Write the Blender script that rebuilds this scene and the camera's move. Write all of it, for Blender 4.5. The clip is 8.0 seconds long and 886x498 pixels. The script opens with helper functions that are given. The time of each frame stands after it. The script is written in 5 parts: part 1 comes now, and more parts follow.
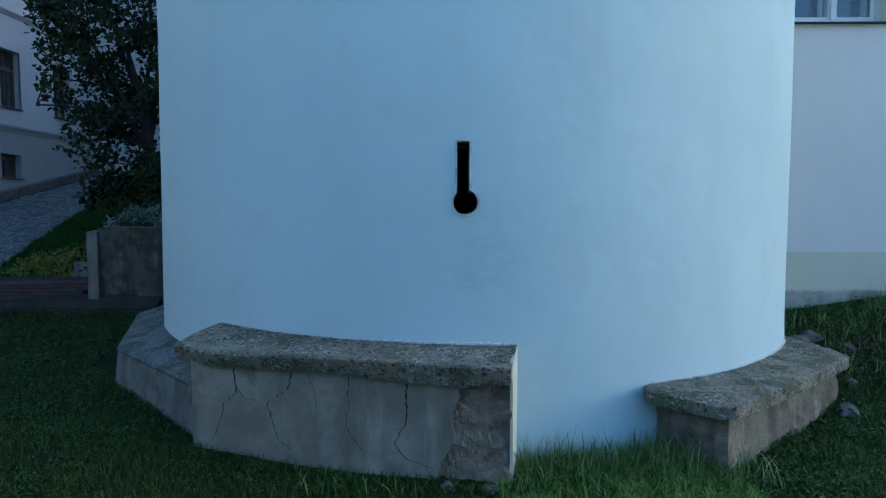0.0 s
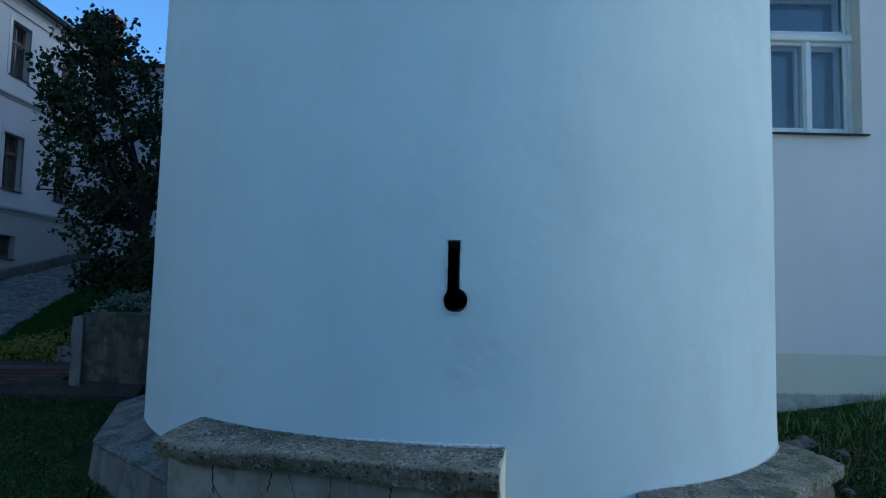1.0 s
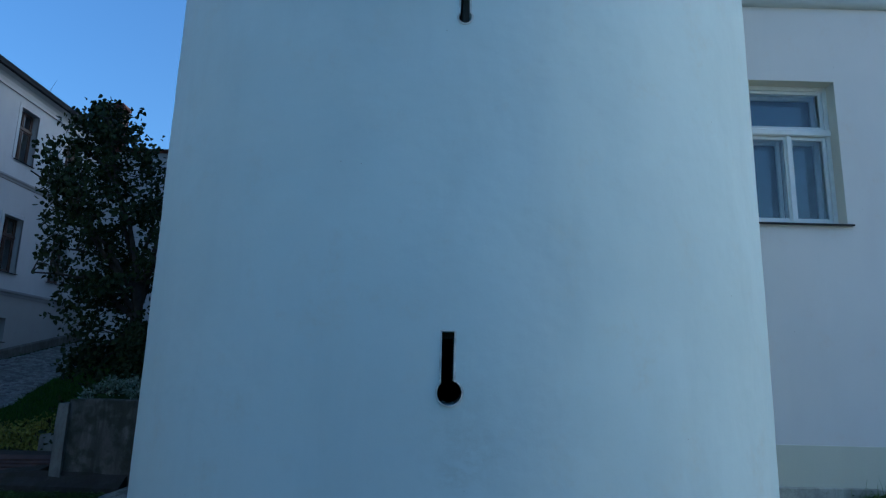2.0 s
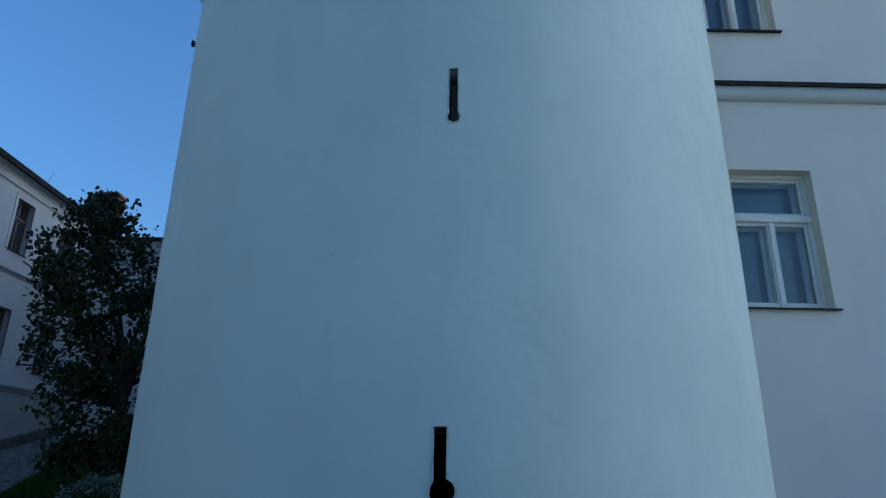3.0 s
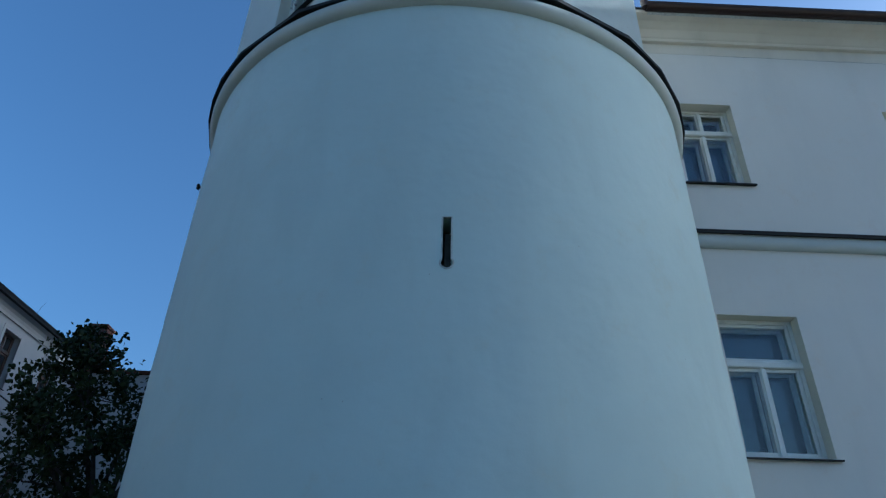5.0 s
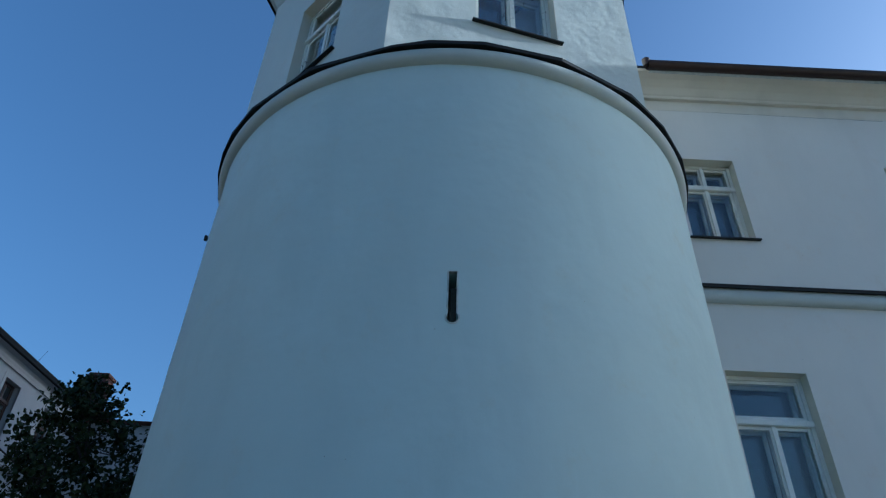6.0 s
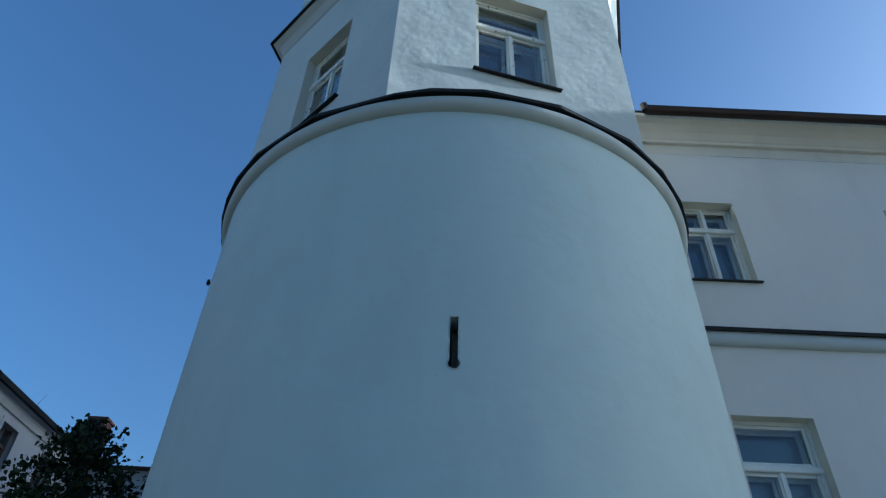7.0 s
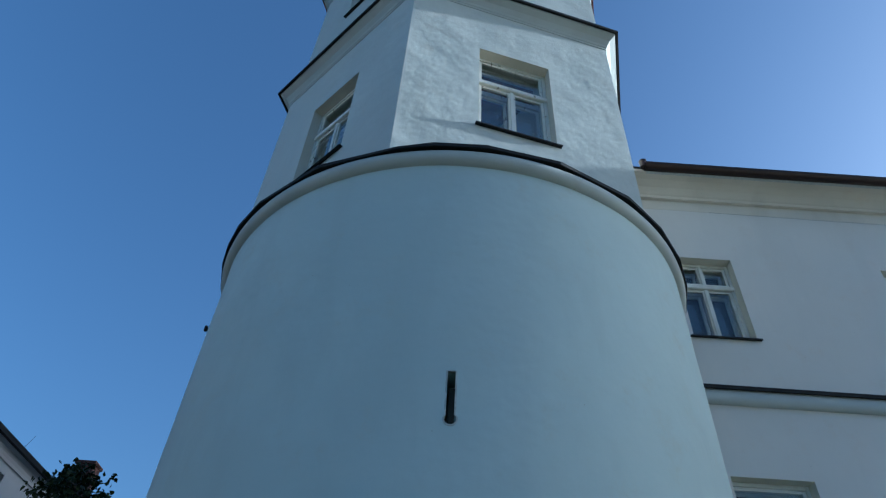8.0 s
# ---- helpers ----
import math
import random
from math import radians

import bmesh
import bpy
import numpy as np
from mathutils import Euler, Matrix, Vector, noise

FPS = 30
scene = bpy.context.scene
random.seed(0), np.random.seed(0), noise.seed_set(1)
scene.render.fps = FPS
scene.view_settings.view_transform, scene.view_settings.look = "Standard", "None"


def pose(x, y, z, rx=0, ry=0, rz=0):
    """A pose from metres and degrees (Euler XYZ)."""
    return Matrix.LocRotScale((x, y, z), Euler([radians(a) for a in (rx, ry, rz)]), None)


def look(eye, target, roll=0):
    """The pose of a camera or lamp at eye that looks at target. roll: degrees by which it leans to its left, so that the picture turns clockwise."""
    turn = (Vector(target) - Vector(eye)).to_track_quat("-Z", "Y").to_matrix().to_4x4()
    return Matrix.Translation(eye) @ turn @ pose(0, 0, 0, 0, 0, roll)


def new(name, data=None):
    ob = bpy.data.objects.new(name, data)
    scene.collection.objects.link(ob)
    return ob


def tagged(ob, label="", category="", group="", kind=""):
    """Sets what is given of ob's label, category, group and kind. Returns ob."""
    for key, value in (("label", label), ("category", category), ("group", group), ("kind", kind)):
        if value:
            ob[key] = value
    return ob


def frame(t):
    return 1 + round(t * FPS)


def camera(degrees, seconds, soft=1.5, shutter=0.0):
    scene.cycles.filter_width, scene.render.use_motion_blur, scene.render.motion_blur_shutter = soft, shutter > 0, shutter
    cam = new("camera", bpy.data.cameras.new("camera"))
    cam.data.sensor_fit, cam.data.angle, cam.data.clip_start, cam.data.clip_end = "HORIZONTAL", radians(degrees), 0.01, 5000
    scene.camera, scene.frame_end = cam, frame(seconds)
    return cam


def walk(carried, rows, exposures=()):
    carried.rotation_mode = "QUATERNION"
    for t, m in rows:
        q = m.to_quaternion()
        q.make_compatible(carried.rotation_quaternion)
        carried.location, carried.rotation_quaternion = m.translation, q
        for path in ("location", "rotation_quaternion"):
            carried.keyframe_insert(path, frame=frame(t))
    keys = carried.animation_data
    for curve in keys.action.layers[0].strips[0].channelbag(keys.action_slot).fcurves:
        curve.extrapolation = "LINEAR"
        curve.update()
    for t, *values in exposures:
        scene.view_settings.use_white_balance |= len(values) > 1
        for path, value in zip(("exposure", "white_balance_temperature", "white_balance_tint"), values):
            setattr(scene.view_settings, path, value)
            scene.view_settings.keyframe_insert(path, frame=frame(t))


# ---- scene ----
# ---- camera ----
cam = camera(69.32, 8.0, soft=1.2)
PATH = [
    (0.0, look((-0.0003, 0.0003, 1.5999), (-0.0003, 4.9886, 1.2587), -0.040)),
    (0.5, look((0.0055, -0.0113, 1.6291), (0.0357, 4.9886, 1.6398), 0.753)),
    (1.0, look((0.0093, -0.0294, 1.6621), (0.0673, 4.9581, 2.0116), 1.268)),
    (1.5, look((0.0096, -0.0526, 1.6946), (0.0846, 4.9032, 2.3539), 1.636)),
    (3.0, look((0.0200, -0.1264, 1.7828), (0.1463, 4.6081, 3.3855), 0.718)),
    (3.5, look((0.0149, -0.1587, 1.8012), (0.1606, 4.4728, 3.6795), 0.686)),
    (4.0, look((0.0118, -0.1767, 1.8128), (0.1741, 4.3441, 3.9426), 1.101)),
    (4.5, look((0.0161, -0.1908, 1.8171), (0.1864, 4.2162, 4.1727), 1.173)),
    (6.0, look((-0.0036, -0.2347, 1.8543), (0.1032, 3.8513, 4.7342), 2.139)),
    (6.5, look((-0.0045, -0.2553, 1.8674), (0.0835, 3.7388, 4.8739), 2.075)),
    (7.0, look((0.0041, -0.2814, 1.8753), (0.0750, 3.6175, 5.0047), 2.278)),
    (7.5, look((-0.0032, -0.3188, 1.8901), (0.0561, 3.4722, 5.1497), 3.114)),
    (8.0, look((0.0002, -0.3492, 1.9006), (0.0521, 3.3137, 5.3037), 3.741)),
]
EXPOSURES = [(0.0, 2.28, 4250, 1), (0.5, 1.96, 4240, 2), (1.0, 1.86, 4180, 2), (1.5, 1.79, 4190, 2), (3.5, 1.49, 4350, 2), (8.0, 1.25, 4350, 1)]
walk(cam, PATH, EXPOSURES)

# ---- world and sun ----
SUN_AZ, SUN_EL = 9.6, 14.0          # degrees from +x towards +y, and above the horizon
world = bpy.data.worlds.new("sky")
scene.world = world
world.use_nodes = True
wn = world.node_tree.nodes
sky = wn.new("ShaderNodeTexSky")
sky.sky_type, sky.sun_disc = "NISHITA", False
sky.sun_elevation, sky.sun_rotation = radians(SUN_EL), radians(90 - SUN_AZ)
sky.air_density, sky.dust_density, sky.ozone_density = 1.0, 4.0, 1.5
world.node_tree.links.new(sky.outputs[0], wn["Background"].inputs[0])
wn["Background"].inputs[1].default_value = 0.07
sun_data = bpy.data.lights.new("sun", "SUN")
sun_data.energy, sun_data.angle, sun_data.color = 4.3, radians(0.5), (1.0, 0.85, 0.66)
sun = new("sun", sun_data)
to_sun = Vector((math.cos(radians(SUN_AZ)) * math.cos(radians(SUN_EL)), math.sin(radians(SUN_AZ)) * math.cos(radians(SUN_EL)), math.sin(radians(SUN_EL))))
sun.matrix_world = look(tuple(to_sun * 60), (0, 0, 0))


# ---- materials ----
class Mat:
    """A small builder of node materials in object space."""

    def __init__(self, name, rough=0.8, metal=0.0):
        self.m = bpy.data.materials.new(name)
        self.m.use_nodes = True
        self.t = self.m.node_tree
        self.b = self.t.nodes["Principled BSDF"]
        self.b.inputs["Roughness"].default_value = rough
        self.b.inputs["Metallic"].default_value = metal
        self.co = self.t.nodes.new("ShaderNodeTexCoord").outputs["Object"]
        self.bump_out = None

    def link(self, a, b):
        self.t.links.new(a, b)

    def noise(self, scale, detail=5.0, rough=0.55, stretch=(1, 1, 1)):
        mp = self.t.nodes.new("ShaderNodeMapping")
        mp.inputs["Scale"].default_value = stretch
        self.link(self.co, mp.inputs["Vector"])
        n = self.t.nodes.new("ShaderNodeTexNoise")
        n.inputs["Scale"].default_value, n.inputs["Detail"].default_value, n.inputs["Roughness"].default_value = scale, detail, rough
        self.link(mp.outputs[0], n.inputs["Vector"])
        return n.outputs["Fac"]

    def cells(self, scale, feature="F1", stretch=(1, 1, 1), out="Distance"):
        mp = self.t.nodes.new("ShaderNodeMapping")
        mp.inputs["Scale"].default_value = stretch
        self.link(self.co, mp.inputs["Vector"])
        n = self.t.nodes.new("ShaderNodeTexVoronoi")
        n.feature = feature
        n.inputs["Scale"].default_value = scale
        self.link(mp.outputs[0], n.inputs["Vector"])
        return n.outputs[out]

    def ramp(self, fac, stops):
        r = self.t.nodes.new("ShaderNodeValToRGB")
        e = r.color_ramp.elements
        while len(e) < len(stops):
            e.new(0.5)
        for k, (p, c) in enumerate(stops):
            e[k].position = p
            e[k].color = (*c, 1) if len(c) == 3 else (c[0], c[0], c[0], 1)
        self.link(fac, r.inputs["Fac"])
        return r.outputs["Color"]

    def mix(self, fac, a, b, mode="MIX"):
        n = self.t.nodes.new("ShaderNodeMix")
        n.data_type, n.blend_type = "RGBA", mode
        for k, v in ((0, fac), (6, a), (7, b)):
            if isinstance(v, tuple):
                n.inputs[k].default_value = (*v, 1)
            elif isinstance(v, (int, float)):
                n.inputs[k].default_value = v
            else:
                self.link(v, n.inputs[k])
        return n.outputs[2]

    def near(self, point, radius):
        """1 at a point of the object, fading to 0 at a radius."""
        d = self.t.nodes.new("ShaderNodeVectorMath")
        d.operation = "DISTANCE"
        d.inputs[1].default_value = point
        self.link(self.co, d.inputs[0])
        r = self.t.nodes.new("ShaderNodeMapRange")
        r.inputs[1].default_value, r.inputs[2].default_value, r.inputs[3].default_value, r.inputs[4].default_value = 0.0, radius, 1.0, 0.0
        self.link(d.outputs["Value"], r.inputs[0])
        return r.outputs[0]

    def color(self, c):
        if isinstance(c, tuple):
            self.b.inputs["Base Color"].default_value = (*c, 1)
        else:
            self.link(c, self.b.inputs["Base Color"])
        return self

    def bump(self, height, dist, strength=1.0):
        n = self.t.nodes.new("ShaderNodeBump")
        n.inputs["Distance"].default_value, n.inputs["Strength"].default_value = dist, strength
        self.link(height, n.inputs["Height"])
        if self.bump_out:
            self.link(self.bump_out, n.inputs["Normal"])
        self.bump_out = n.outputs[0]
        self.link(self.bump_out, self.b.inputs["Normal"])
        return self

    def rand(self):
        return self.t.nodes.new("ShaderNodeObjectInfo").outputs["Random"]

    def island(self):
        return self.t.nodes.new("ShaderNodeNewGeometry").outputs["Random Per Island"]


def plaster(name, base, grain=0.002, wave=0.012, stain=0.05, mid=0.22, spots=(), trowel=0.0):
    m = Mat(name, 0.85)
    big = m.noise(0.55, 4)
    streak = m.noise(1.6, 5, 0.6, (1, 1, 0.22))
    fine = m.noise(60, 3)
    dark = tuple(c * (1 - 2.2 * stain) for c in base)
    c = m.ramp(big, [(0.4, tuple(c * (1 - stain) for c in base)), (0.6, base)])
    c = m.mix(m.ramp(streak, [(0.5, (0.0,)), (0.70, (0.5,))]), c, dark)
    c = m.mix(m.ramp(fine, [(0.3, (0.0,)), (0.75, (0.10,))]), c, dark)
    blot = m.mix(1.0, m.ramp(m.noise(2.3, 6, 0.65), [(0.56, (0.0,)), (0.70, (1.0,))]), m.ramp(m.noise(21, 4), [(0.35, (0.15,)), (0.65, (0.8,))]), "MULTIPLY")
    c = m.mix(blot, c, (base[0] * 0.93, base[1] * 0.885, base[2] * 0.84))
    for point, radius, deep in spots:
        worn = m.mix(1.0, m.near(point, radius), m.ramp(m.noise(9, 6, 0.7, (1, 1, 1.6)), [(0.42, (0.0,)), (0.62, (deep,))]), "MULTIPLY")
        c = m.mix(worn, c, (base[0] * 0.66, base[1] * 0.64, base[2] * 0.58))
    pin = m.cells(3.1, "F1", (1, 1, 1), "Distance")
    c = m.mix(m.ramp(pin, [(0.012, (0.55,)), (0.02, (0.0,))]), c, (base[0] * 0.4, base[1] * 0.38, base[2] * 0.35))
    m.color(c)
    if trowel:
        m.bump(m.noise(17, 5, 0.65, (1, 1, 0.55)), trowel)
    m.bump(m.noise(1.3, 3), wave)
    m.bump(m.noise(7, 4), wave * mid)
    m.bump(m.noise(95, 3), grain)
    return m.m


def plain(name, col, rough=0.6, metal=0.0, vary=0.25, scale=9.0, grain=0.001):
    m = Mat(name, rough, metal)
    n = m.noise(scale, 5)
    f = m.noise(scale * 9, 3)
    c = m.ramp(n, [(0.3, tuple(v * (1 - vary) for v in col)), (0.7, col)])
    c = m.mix(m.ramp(f, [(0.4, (0.0,)), (0.8, (0.35,))]), c, tuple(v * (1 - vary) for v in col))
    m.color(c)
    if grain:
        m.bump(f, grain)
    return m.m


def concrete(name, base, moss=(0.10, 0.12, 0.06), moss_at=0.62, pits=0.006, specks=0.0, streaks=0.5):
    """Weathered concrete or cement: stains, vertical streaks, moss and, where specks are given, exposed grains."""
    m = Mat(name, 0.92)
    m.b.inputs["Specular IOR Level"].default_value = 0.25
    mul = lambda f: tuple(min(v * f, 0.75) for v in base)
    mid, fine = m.noise(14, 5), m.noise(75, 4)
    c = m.ramp(m.noise(2.2, 6, 0.62), [(0.38, mul(0.62)), (0.62, base)])
    c = m.mix(m.ramp(mid, [(0.50, (0.0,)), (0.66, (0.45,))]), c, mul(0.6))
    c = m.mix(m.ramp(m.noise(4.2, 6, 0.65, (1, 1, 0.16)), [(0.50, (0.0,)), (0.64, (streaks,))]), c, mul(0.45))
    c = m.mix(m.ramp(m.noise(3.1, 6, 0.6, (1.2, 1.2, 0.22)), [(0.54, (0.0,)), (0.66, (streaks * 0.8,))]), c, mul(1.5))
    c = m.mix(m.ramp(m.noise(3.6, 6), [(moss_at, (0.0,)), (moss_at + 0.1, (0.75,))]), c, moss)
    if specks:
        grain = m.cells(190, "F1", (1, 1, 1), "Color")
        c = m.mix(specks * 0.75, c, m.ramp(grain, [(0.2, (0.55,)), (0.5, (0.95,)), (0.8, (1.35,))]), "MULTIPLY")
        pale = m.cells(130, "F1", (1, 1, 1), "Color")
        c = m.mix(m.ramp(pale, [(0.81, (0.0,)), (0.83, (specks * 1.2,))]), c, (0.58, 0.57, 0.52))
        crust = m.cells(75, "F1", (1, 1, 1), "Color")
        patch = m.ramp(m.noise(5.5, 5, 0.6), [(0.48, (0.0,)), (0.60, (1.0,))])
        c = m.mix(m.mix(1.0, m.ramp(crust, [(0.72, (0.0,)), (0.74, (min(1.0, specks * 1.9),))]), patch, "MULTIPLY"), c, (0.62, 0.61, 0.56))
        big = m.cells(34, "F1", (1, 1, 1), "Color")
        c = m.mix(m.mix(1.0, m.ramp(big, [(0.86, (0.0,)), (0.88, (min(1.0, specks * 1.6),))]), m.ramp(m.noise(60, 4, 0.7), [(0.45, (0.0,)), (0.5, (1.0,))]), "MULTIPLY"), c, (0.60, 0.60, 0.55))
        hole = m.noise(30, 5, 0.7)
        c = m.mix(m.ramp(hole, [(0.39, (0.95,)), (0.44, (0.0,))]), c, mul(0.14))
        m.bump(hole, pits * 1.3)
        m.bump(m.cells(190), pits * 0.3)
    else:
        c = m.mix(m.ramp(m.noise(120, 4, 0.7), [(0.40, (0.35,)), (0.52, (0.0,))]), c, mul(0.5))
    m.color(c)
    m.bump(mid, pits)
    m.bump(fine, pits * 0.45)
    return m.m


TOWER_PLASTER = plaster("tower_plaster", (0.545, 0.63, 0.63), 0.0004, 0.022, 0.065, 0.13, (((0.2, 4.38, 1.33), 0.42, 0.22), ((0.33, 4.38, 1.22), 0.25, 0.3), ((0.2, 4.38, 1.08), 0.16, 0.35), ((0.9, 4.4, 1.4), 0.6, 0.12)), 0.0005)
ROUGH_PLASTER = plaster("rough_plaster", (0.58, 0.60, 0.565), 0.0022, 0.04, 0.05, 0.10, (), 0.0022)
WALL_PLASTER = plaster("wall_plaster", (0.71, 0.675, 0.63), 0.0012, 0.008, 0.05)
FAR_PLASTER = plaster("far_plaster", (0.52, 0.50, 0.48), 0.001, 0.006, 0.07)
EAVES_PLASTER = plaster("eaves_plaster", (0.69, 0.64, 0.55), 0.0015, 0.008, 0.10)
FAR_LOWER = plaster("far_lower_storey", (0.36, 0.34, 0.31), 0.001, 0.006, 0.09)
MOULDING = plaster("moulding_plaster", (0.52, 0.545, 0.53), 0.0012, 0.005, 0.07)
# grey puts the mouldings' shadow line and dirt into the colour
FAR_SHADE_DIRT_TRIM = plaster("far_shade_dirt_trim", (0.34, 0.33, 0.32), 0.001, 0.004, 0.1)
OLIVE_PAINT = plaster("olive_dado", (0.62, 0.60, 0.47), 0.002, 0.006, 0.07)
GREY_RENDER = concrete("grey_base_render", (0.48, 0.455, 0.37), (0.28, 0.28, 0.22), 0.66, 0.004)
BENCH_RENDER = concrete("bench_render", (0.30, 0.272, 0.21), (0.17, 0.155, 0.115), 0.54, 0.004, 0.0, 0.7)
PLINTH_BODY = concrete("plinth_concrete", (0.235, 0.205, 0.15), (0.075, 0.07, 0.045), 0.53, 0.02, 0.0, 1.0)
SLAB = concrete("slab_concrete", (0.34, 0.30, 0.21), (0.105, 0.115, 0.055), 0.49, 0.02, 0.36, 0.15)
RUBBLE = concrete("rubble_core", (0.43, 0.345, 0.24), (0.18, 0.14, 0.095), 0.55, 0.05, 0.0, 0.3)
SKIRT = concrete("skirt_concrete", (0.19, 0.19, 0.17), (0.07, 0.08, 0.05), 0.55, 0.006)
FOOT_CAP = concrete("footing_cap", (0.20, 0.20, 0.175), (0.06, 0.07, 0.045), 0.5, 0.008, 0.10, 0.3)
RETAIN = concrete("retaining_concrete", (0.13, 0.12, 0.10), (0.03, 0.033, 0.02), 0.46, 0.014, 0.0, 1.0)
PALE_CONCRETE = concrete("pale_concrete", (0.20, 0.195, 0.17), (0.09, 0.09, 0.075), 0.62, 0.006)
CREAM = plaster("cream_edge", (0.58, 0.55, 0.42), 0.003, 0.006, 0.08)
PAINT_LIP = plain("white_paint_lip", (0.66, 0.68, 0.67), 0.8, 0.0, 0.45, 40, 0.003)
SLOT_RIM = plain("slot_rim_paint", (0.60, 0.63, 0.61), 0.8, 0.0, 0.5, 14, 0.003)
REVEAL = plaster("reveal_plaster", (0.70, 0.67, 0.57), 0.002, 0.004, 0.12)
DARK_METAL = plain("dark_flashing", (0.012, 0.012, 0.013), 0.8, 0.1, 0.4)
BROWN_METAL = plain("brown_gutter", (0.035, 0.018, 0.014), 0.4, 0.3, 0.3)
WHITE_PAINT = plain("white_window_paint", (0.78, 0.78, 0.74), 0.45, 0.0, 0.1, 12)
BROWN_WOOD = plain("brown_window_wood", (0.10, 0.055, 0.035), 0.5, 0.0, 0.35, 8)
# near-black base colour, paints in the shade of unlit interiors
INSIDE_SHADE = plain("inside_shade", (0.05, 0.05, 0.055), 0.9, 0.0, 0.3, 2, 0)
CRACK = plain("crack_shadow", (0.02, 0.02, 0.02), 0.95, 0.0, 0.3, 30)
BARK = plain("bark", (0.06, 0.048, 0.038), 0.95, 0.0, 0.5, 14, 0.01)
STONE = concrete("field_stone", (0.15, 0.138, 0.115), (0.09, 0.1, 0.06), 0.6, 0.01)
DARK_BED = concrete("dark_apron", (0.05, 0.046, 0.04), (0.03, 0.03, 0.02), 0.5, 0.01, 0.0, 0.5)
# pale so that the added yard reflects sun up at the house
BOUNCE_GRAVEL = concrete("bounce_gravel", (0.64, 0.57, 0.44), (0.45, 0.39, 0.29), 0.6, 0.012, 0.5, 0.0)
PLANK = plain("weathered_plank", (0.075, 0.042, 0.034), 0.8, 0.0, 0.5, 5, 0.003)
CURTAIN = plain("pale_curtain", (0.55, 0.55, 0.55), 0.9, 0.0, 0.15, 6, 0)


def peeling():
    m = Mat("peeling_window_paint", 0.55)
    c = m.mix(m.ramp(m.noise(13, 6, 0.7, (1, 1, 0.6)), [(0.61, (0.0,)), (0.63, (1.0,))]), (0.76, 0.75, 0.70), (0.13, 0.10, 0.08))
    c = m.mix(m.ramp(m.noise(40, 4), [(0.4, (0.0,)), (0.8, (0.3,))]), c, (0.5, 0.47, 0.42))
    return m.color(c).bump(m.noise(9, 6, 0.7), 0.003).m


PEELING = peeling()


def aged_paint():
    """Old cream-white window paint, chalky, with fine chips."""
    m = Mat("aged_window_paint", 0.6)
    c = m.ramp(m.noise(5, 5), [(0.35, (0.66, 0.63, 0.55)), (0.65, (0.80, 0.78, 0.71))])
    c = m.mix(m.ramp(m.noise(55, 5, 0.7, (1, 1, 0.5)), [(0.62, (0.0,)), (0.70, (0.7,))]), c, (0.40, 0.34, 0.27))
    return m.color(c).bump(m.noise(40, 4), 0.002).m


AGED_PAINT = aged_paint()


def glass():
    m = Mat("window_glass", 0.02)
    m.color((0.9, 0.95, 0.95))
    m.b.inputs["Transmission Weight"].default_value = 1.0
    m.b.inputs["IOR"].default_value = 1.5
    m.bump(m.noise(2.2, 2), 0.004, 0.4)
    return m.m


GLASS = glass()


def roof_tiles():
    m = Mat("clay_roof", 0.85)
    c = m.ramp(m.cells(5, out="Color"), [(0.0, (0.13, 0.05, 0.035)), (1.0, (0.24, 0.10, 0.06))])
    return m.color(c).bump(m.noise(8, 4), 0.02).m


ROOF = roof_tiles()


def brickwork():
    m = Mat("chimney_brick", 0.9)
    c = m.mix(m.ramp(m.noise(6, 5), [(0.4, (0.0,)), (0.6, (0.8,))]), (0.105, 0.045, 0.03), (0.06, 0.028, 0.022))
    return m.color(c).bump(m.noise(20, 4), 0.01).m


BRICK = brickwork()


def soil_and_turf():
    m = Mat("turf_ground", 0.95)
    m.b.inputs["Specular IOR Level"].default_value = 0.1
    n = m.noise(1.1, 5)
    c = m.ramp(n, [(0.3, (0.014, 0.026, 0.007)), (0.55, (0.022, 0.04, 0.010)), (0.75, (0.032, 0.05, 0.014))])
    c = m.mix(m.ramp(m.noise(9, 5), [(0.5, (0.0,)), (0.75, (0.6,))]), c, (0.035, 0.03, 0.02))
    return m.color(c).bump(m.noise(45, 5), 0.03).m


TURF = soil_and_turf()


def leaf(name, a, b, rough=0.5):
    m = Mat(name, rough)
    m.color(m.ramp(m.island(), [(0.0, a), (1.0, b)]))
    m.b.inputs["Specular IOR Level"].default_value = 0.15
    return m.m


GRASS = leaf("grass_blades", (0.015, 0.030, 0.0035), (0.065, 0.09, 0.013), 0.6)
DRY_GRASS = leaf("long_grass", (0.06, 0.12, 0.02), (0.30, 0.33, 0.12), 0.55)
MEADOW = leaf("meadow_blades", (0.018, 0.046, 0.004), (0.10, 0.15, 0.02), 0.5)
BANK_GRASS = leaf("bank_grass_blades", (0.02, 0.05, 0.004), (0.05, 0.10, 0.009), 0.7)
CLOVER = leaf("clover_leaves", (0.016, 0.034, 0.004), (0.08, 0.13, 0.018), 0.45)
LUSH = leaf("lush_blades", (0.03, 0.075, 0.008), (0.20, 0.27, 0.05), 0.5)
DAISY = leaf("pale_petals", (0.30, 0.29, 0.16), (0.60, 0.58, 0.48), 0.6)
LITTER = leaf("dead_leaves", (0.035, 0.026, 0.016), (0.12, 0.085, 0.05), 0.8)
TREE_LEAF = leaf("tree_leaves", (0.012, 0.022, 0.006), (0.045, 0.055, 0.018), 0.55)
BUSH_LEAF = leaf("yellow_bush_leaves", (0.10, 0.12, 0.02), (0.30, 0.28, 0.05), 0.6)
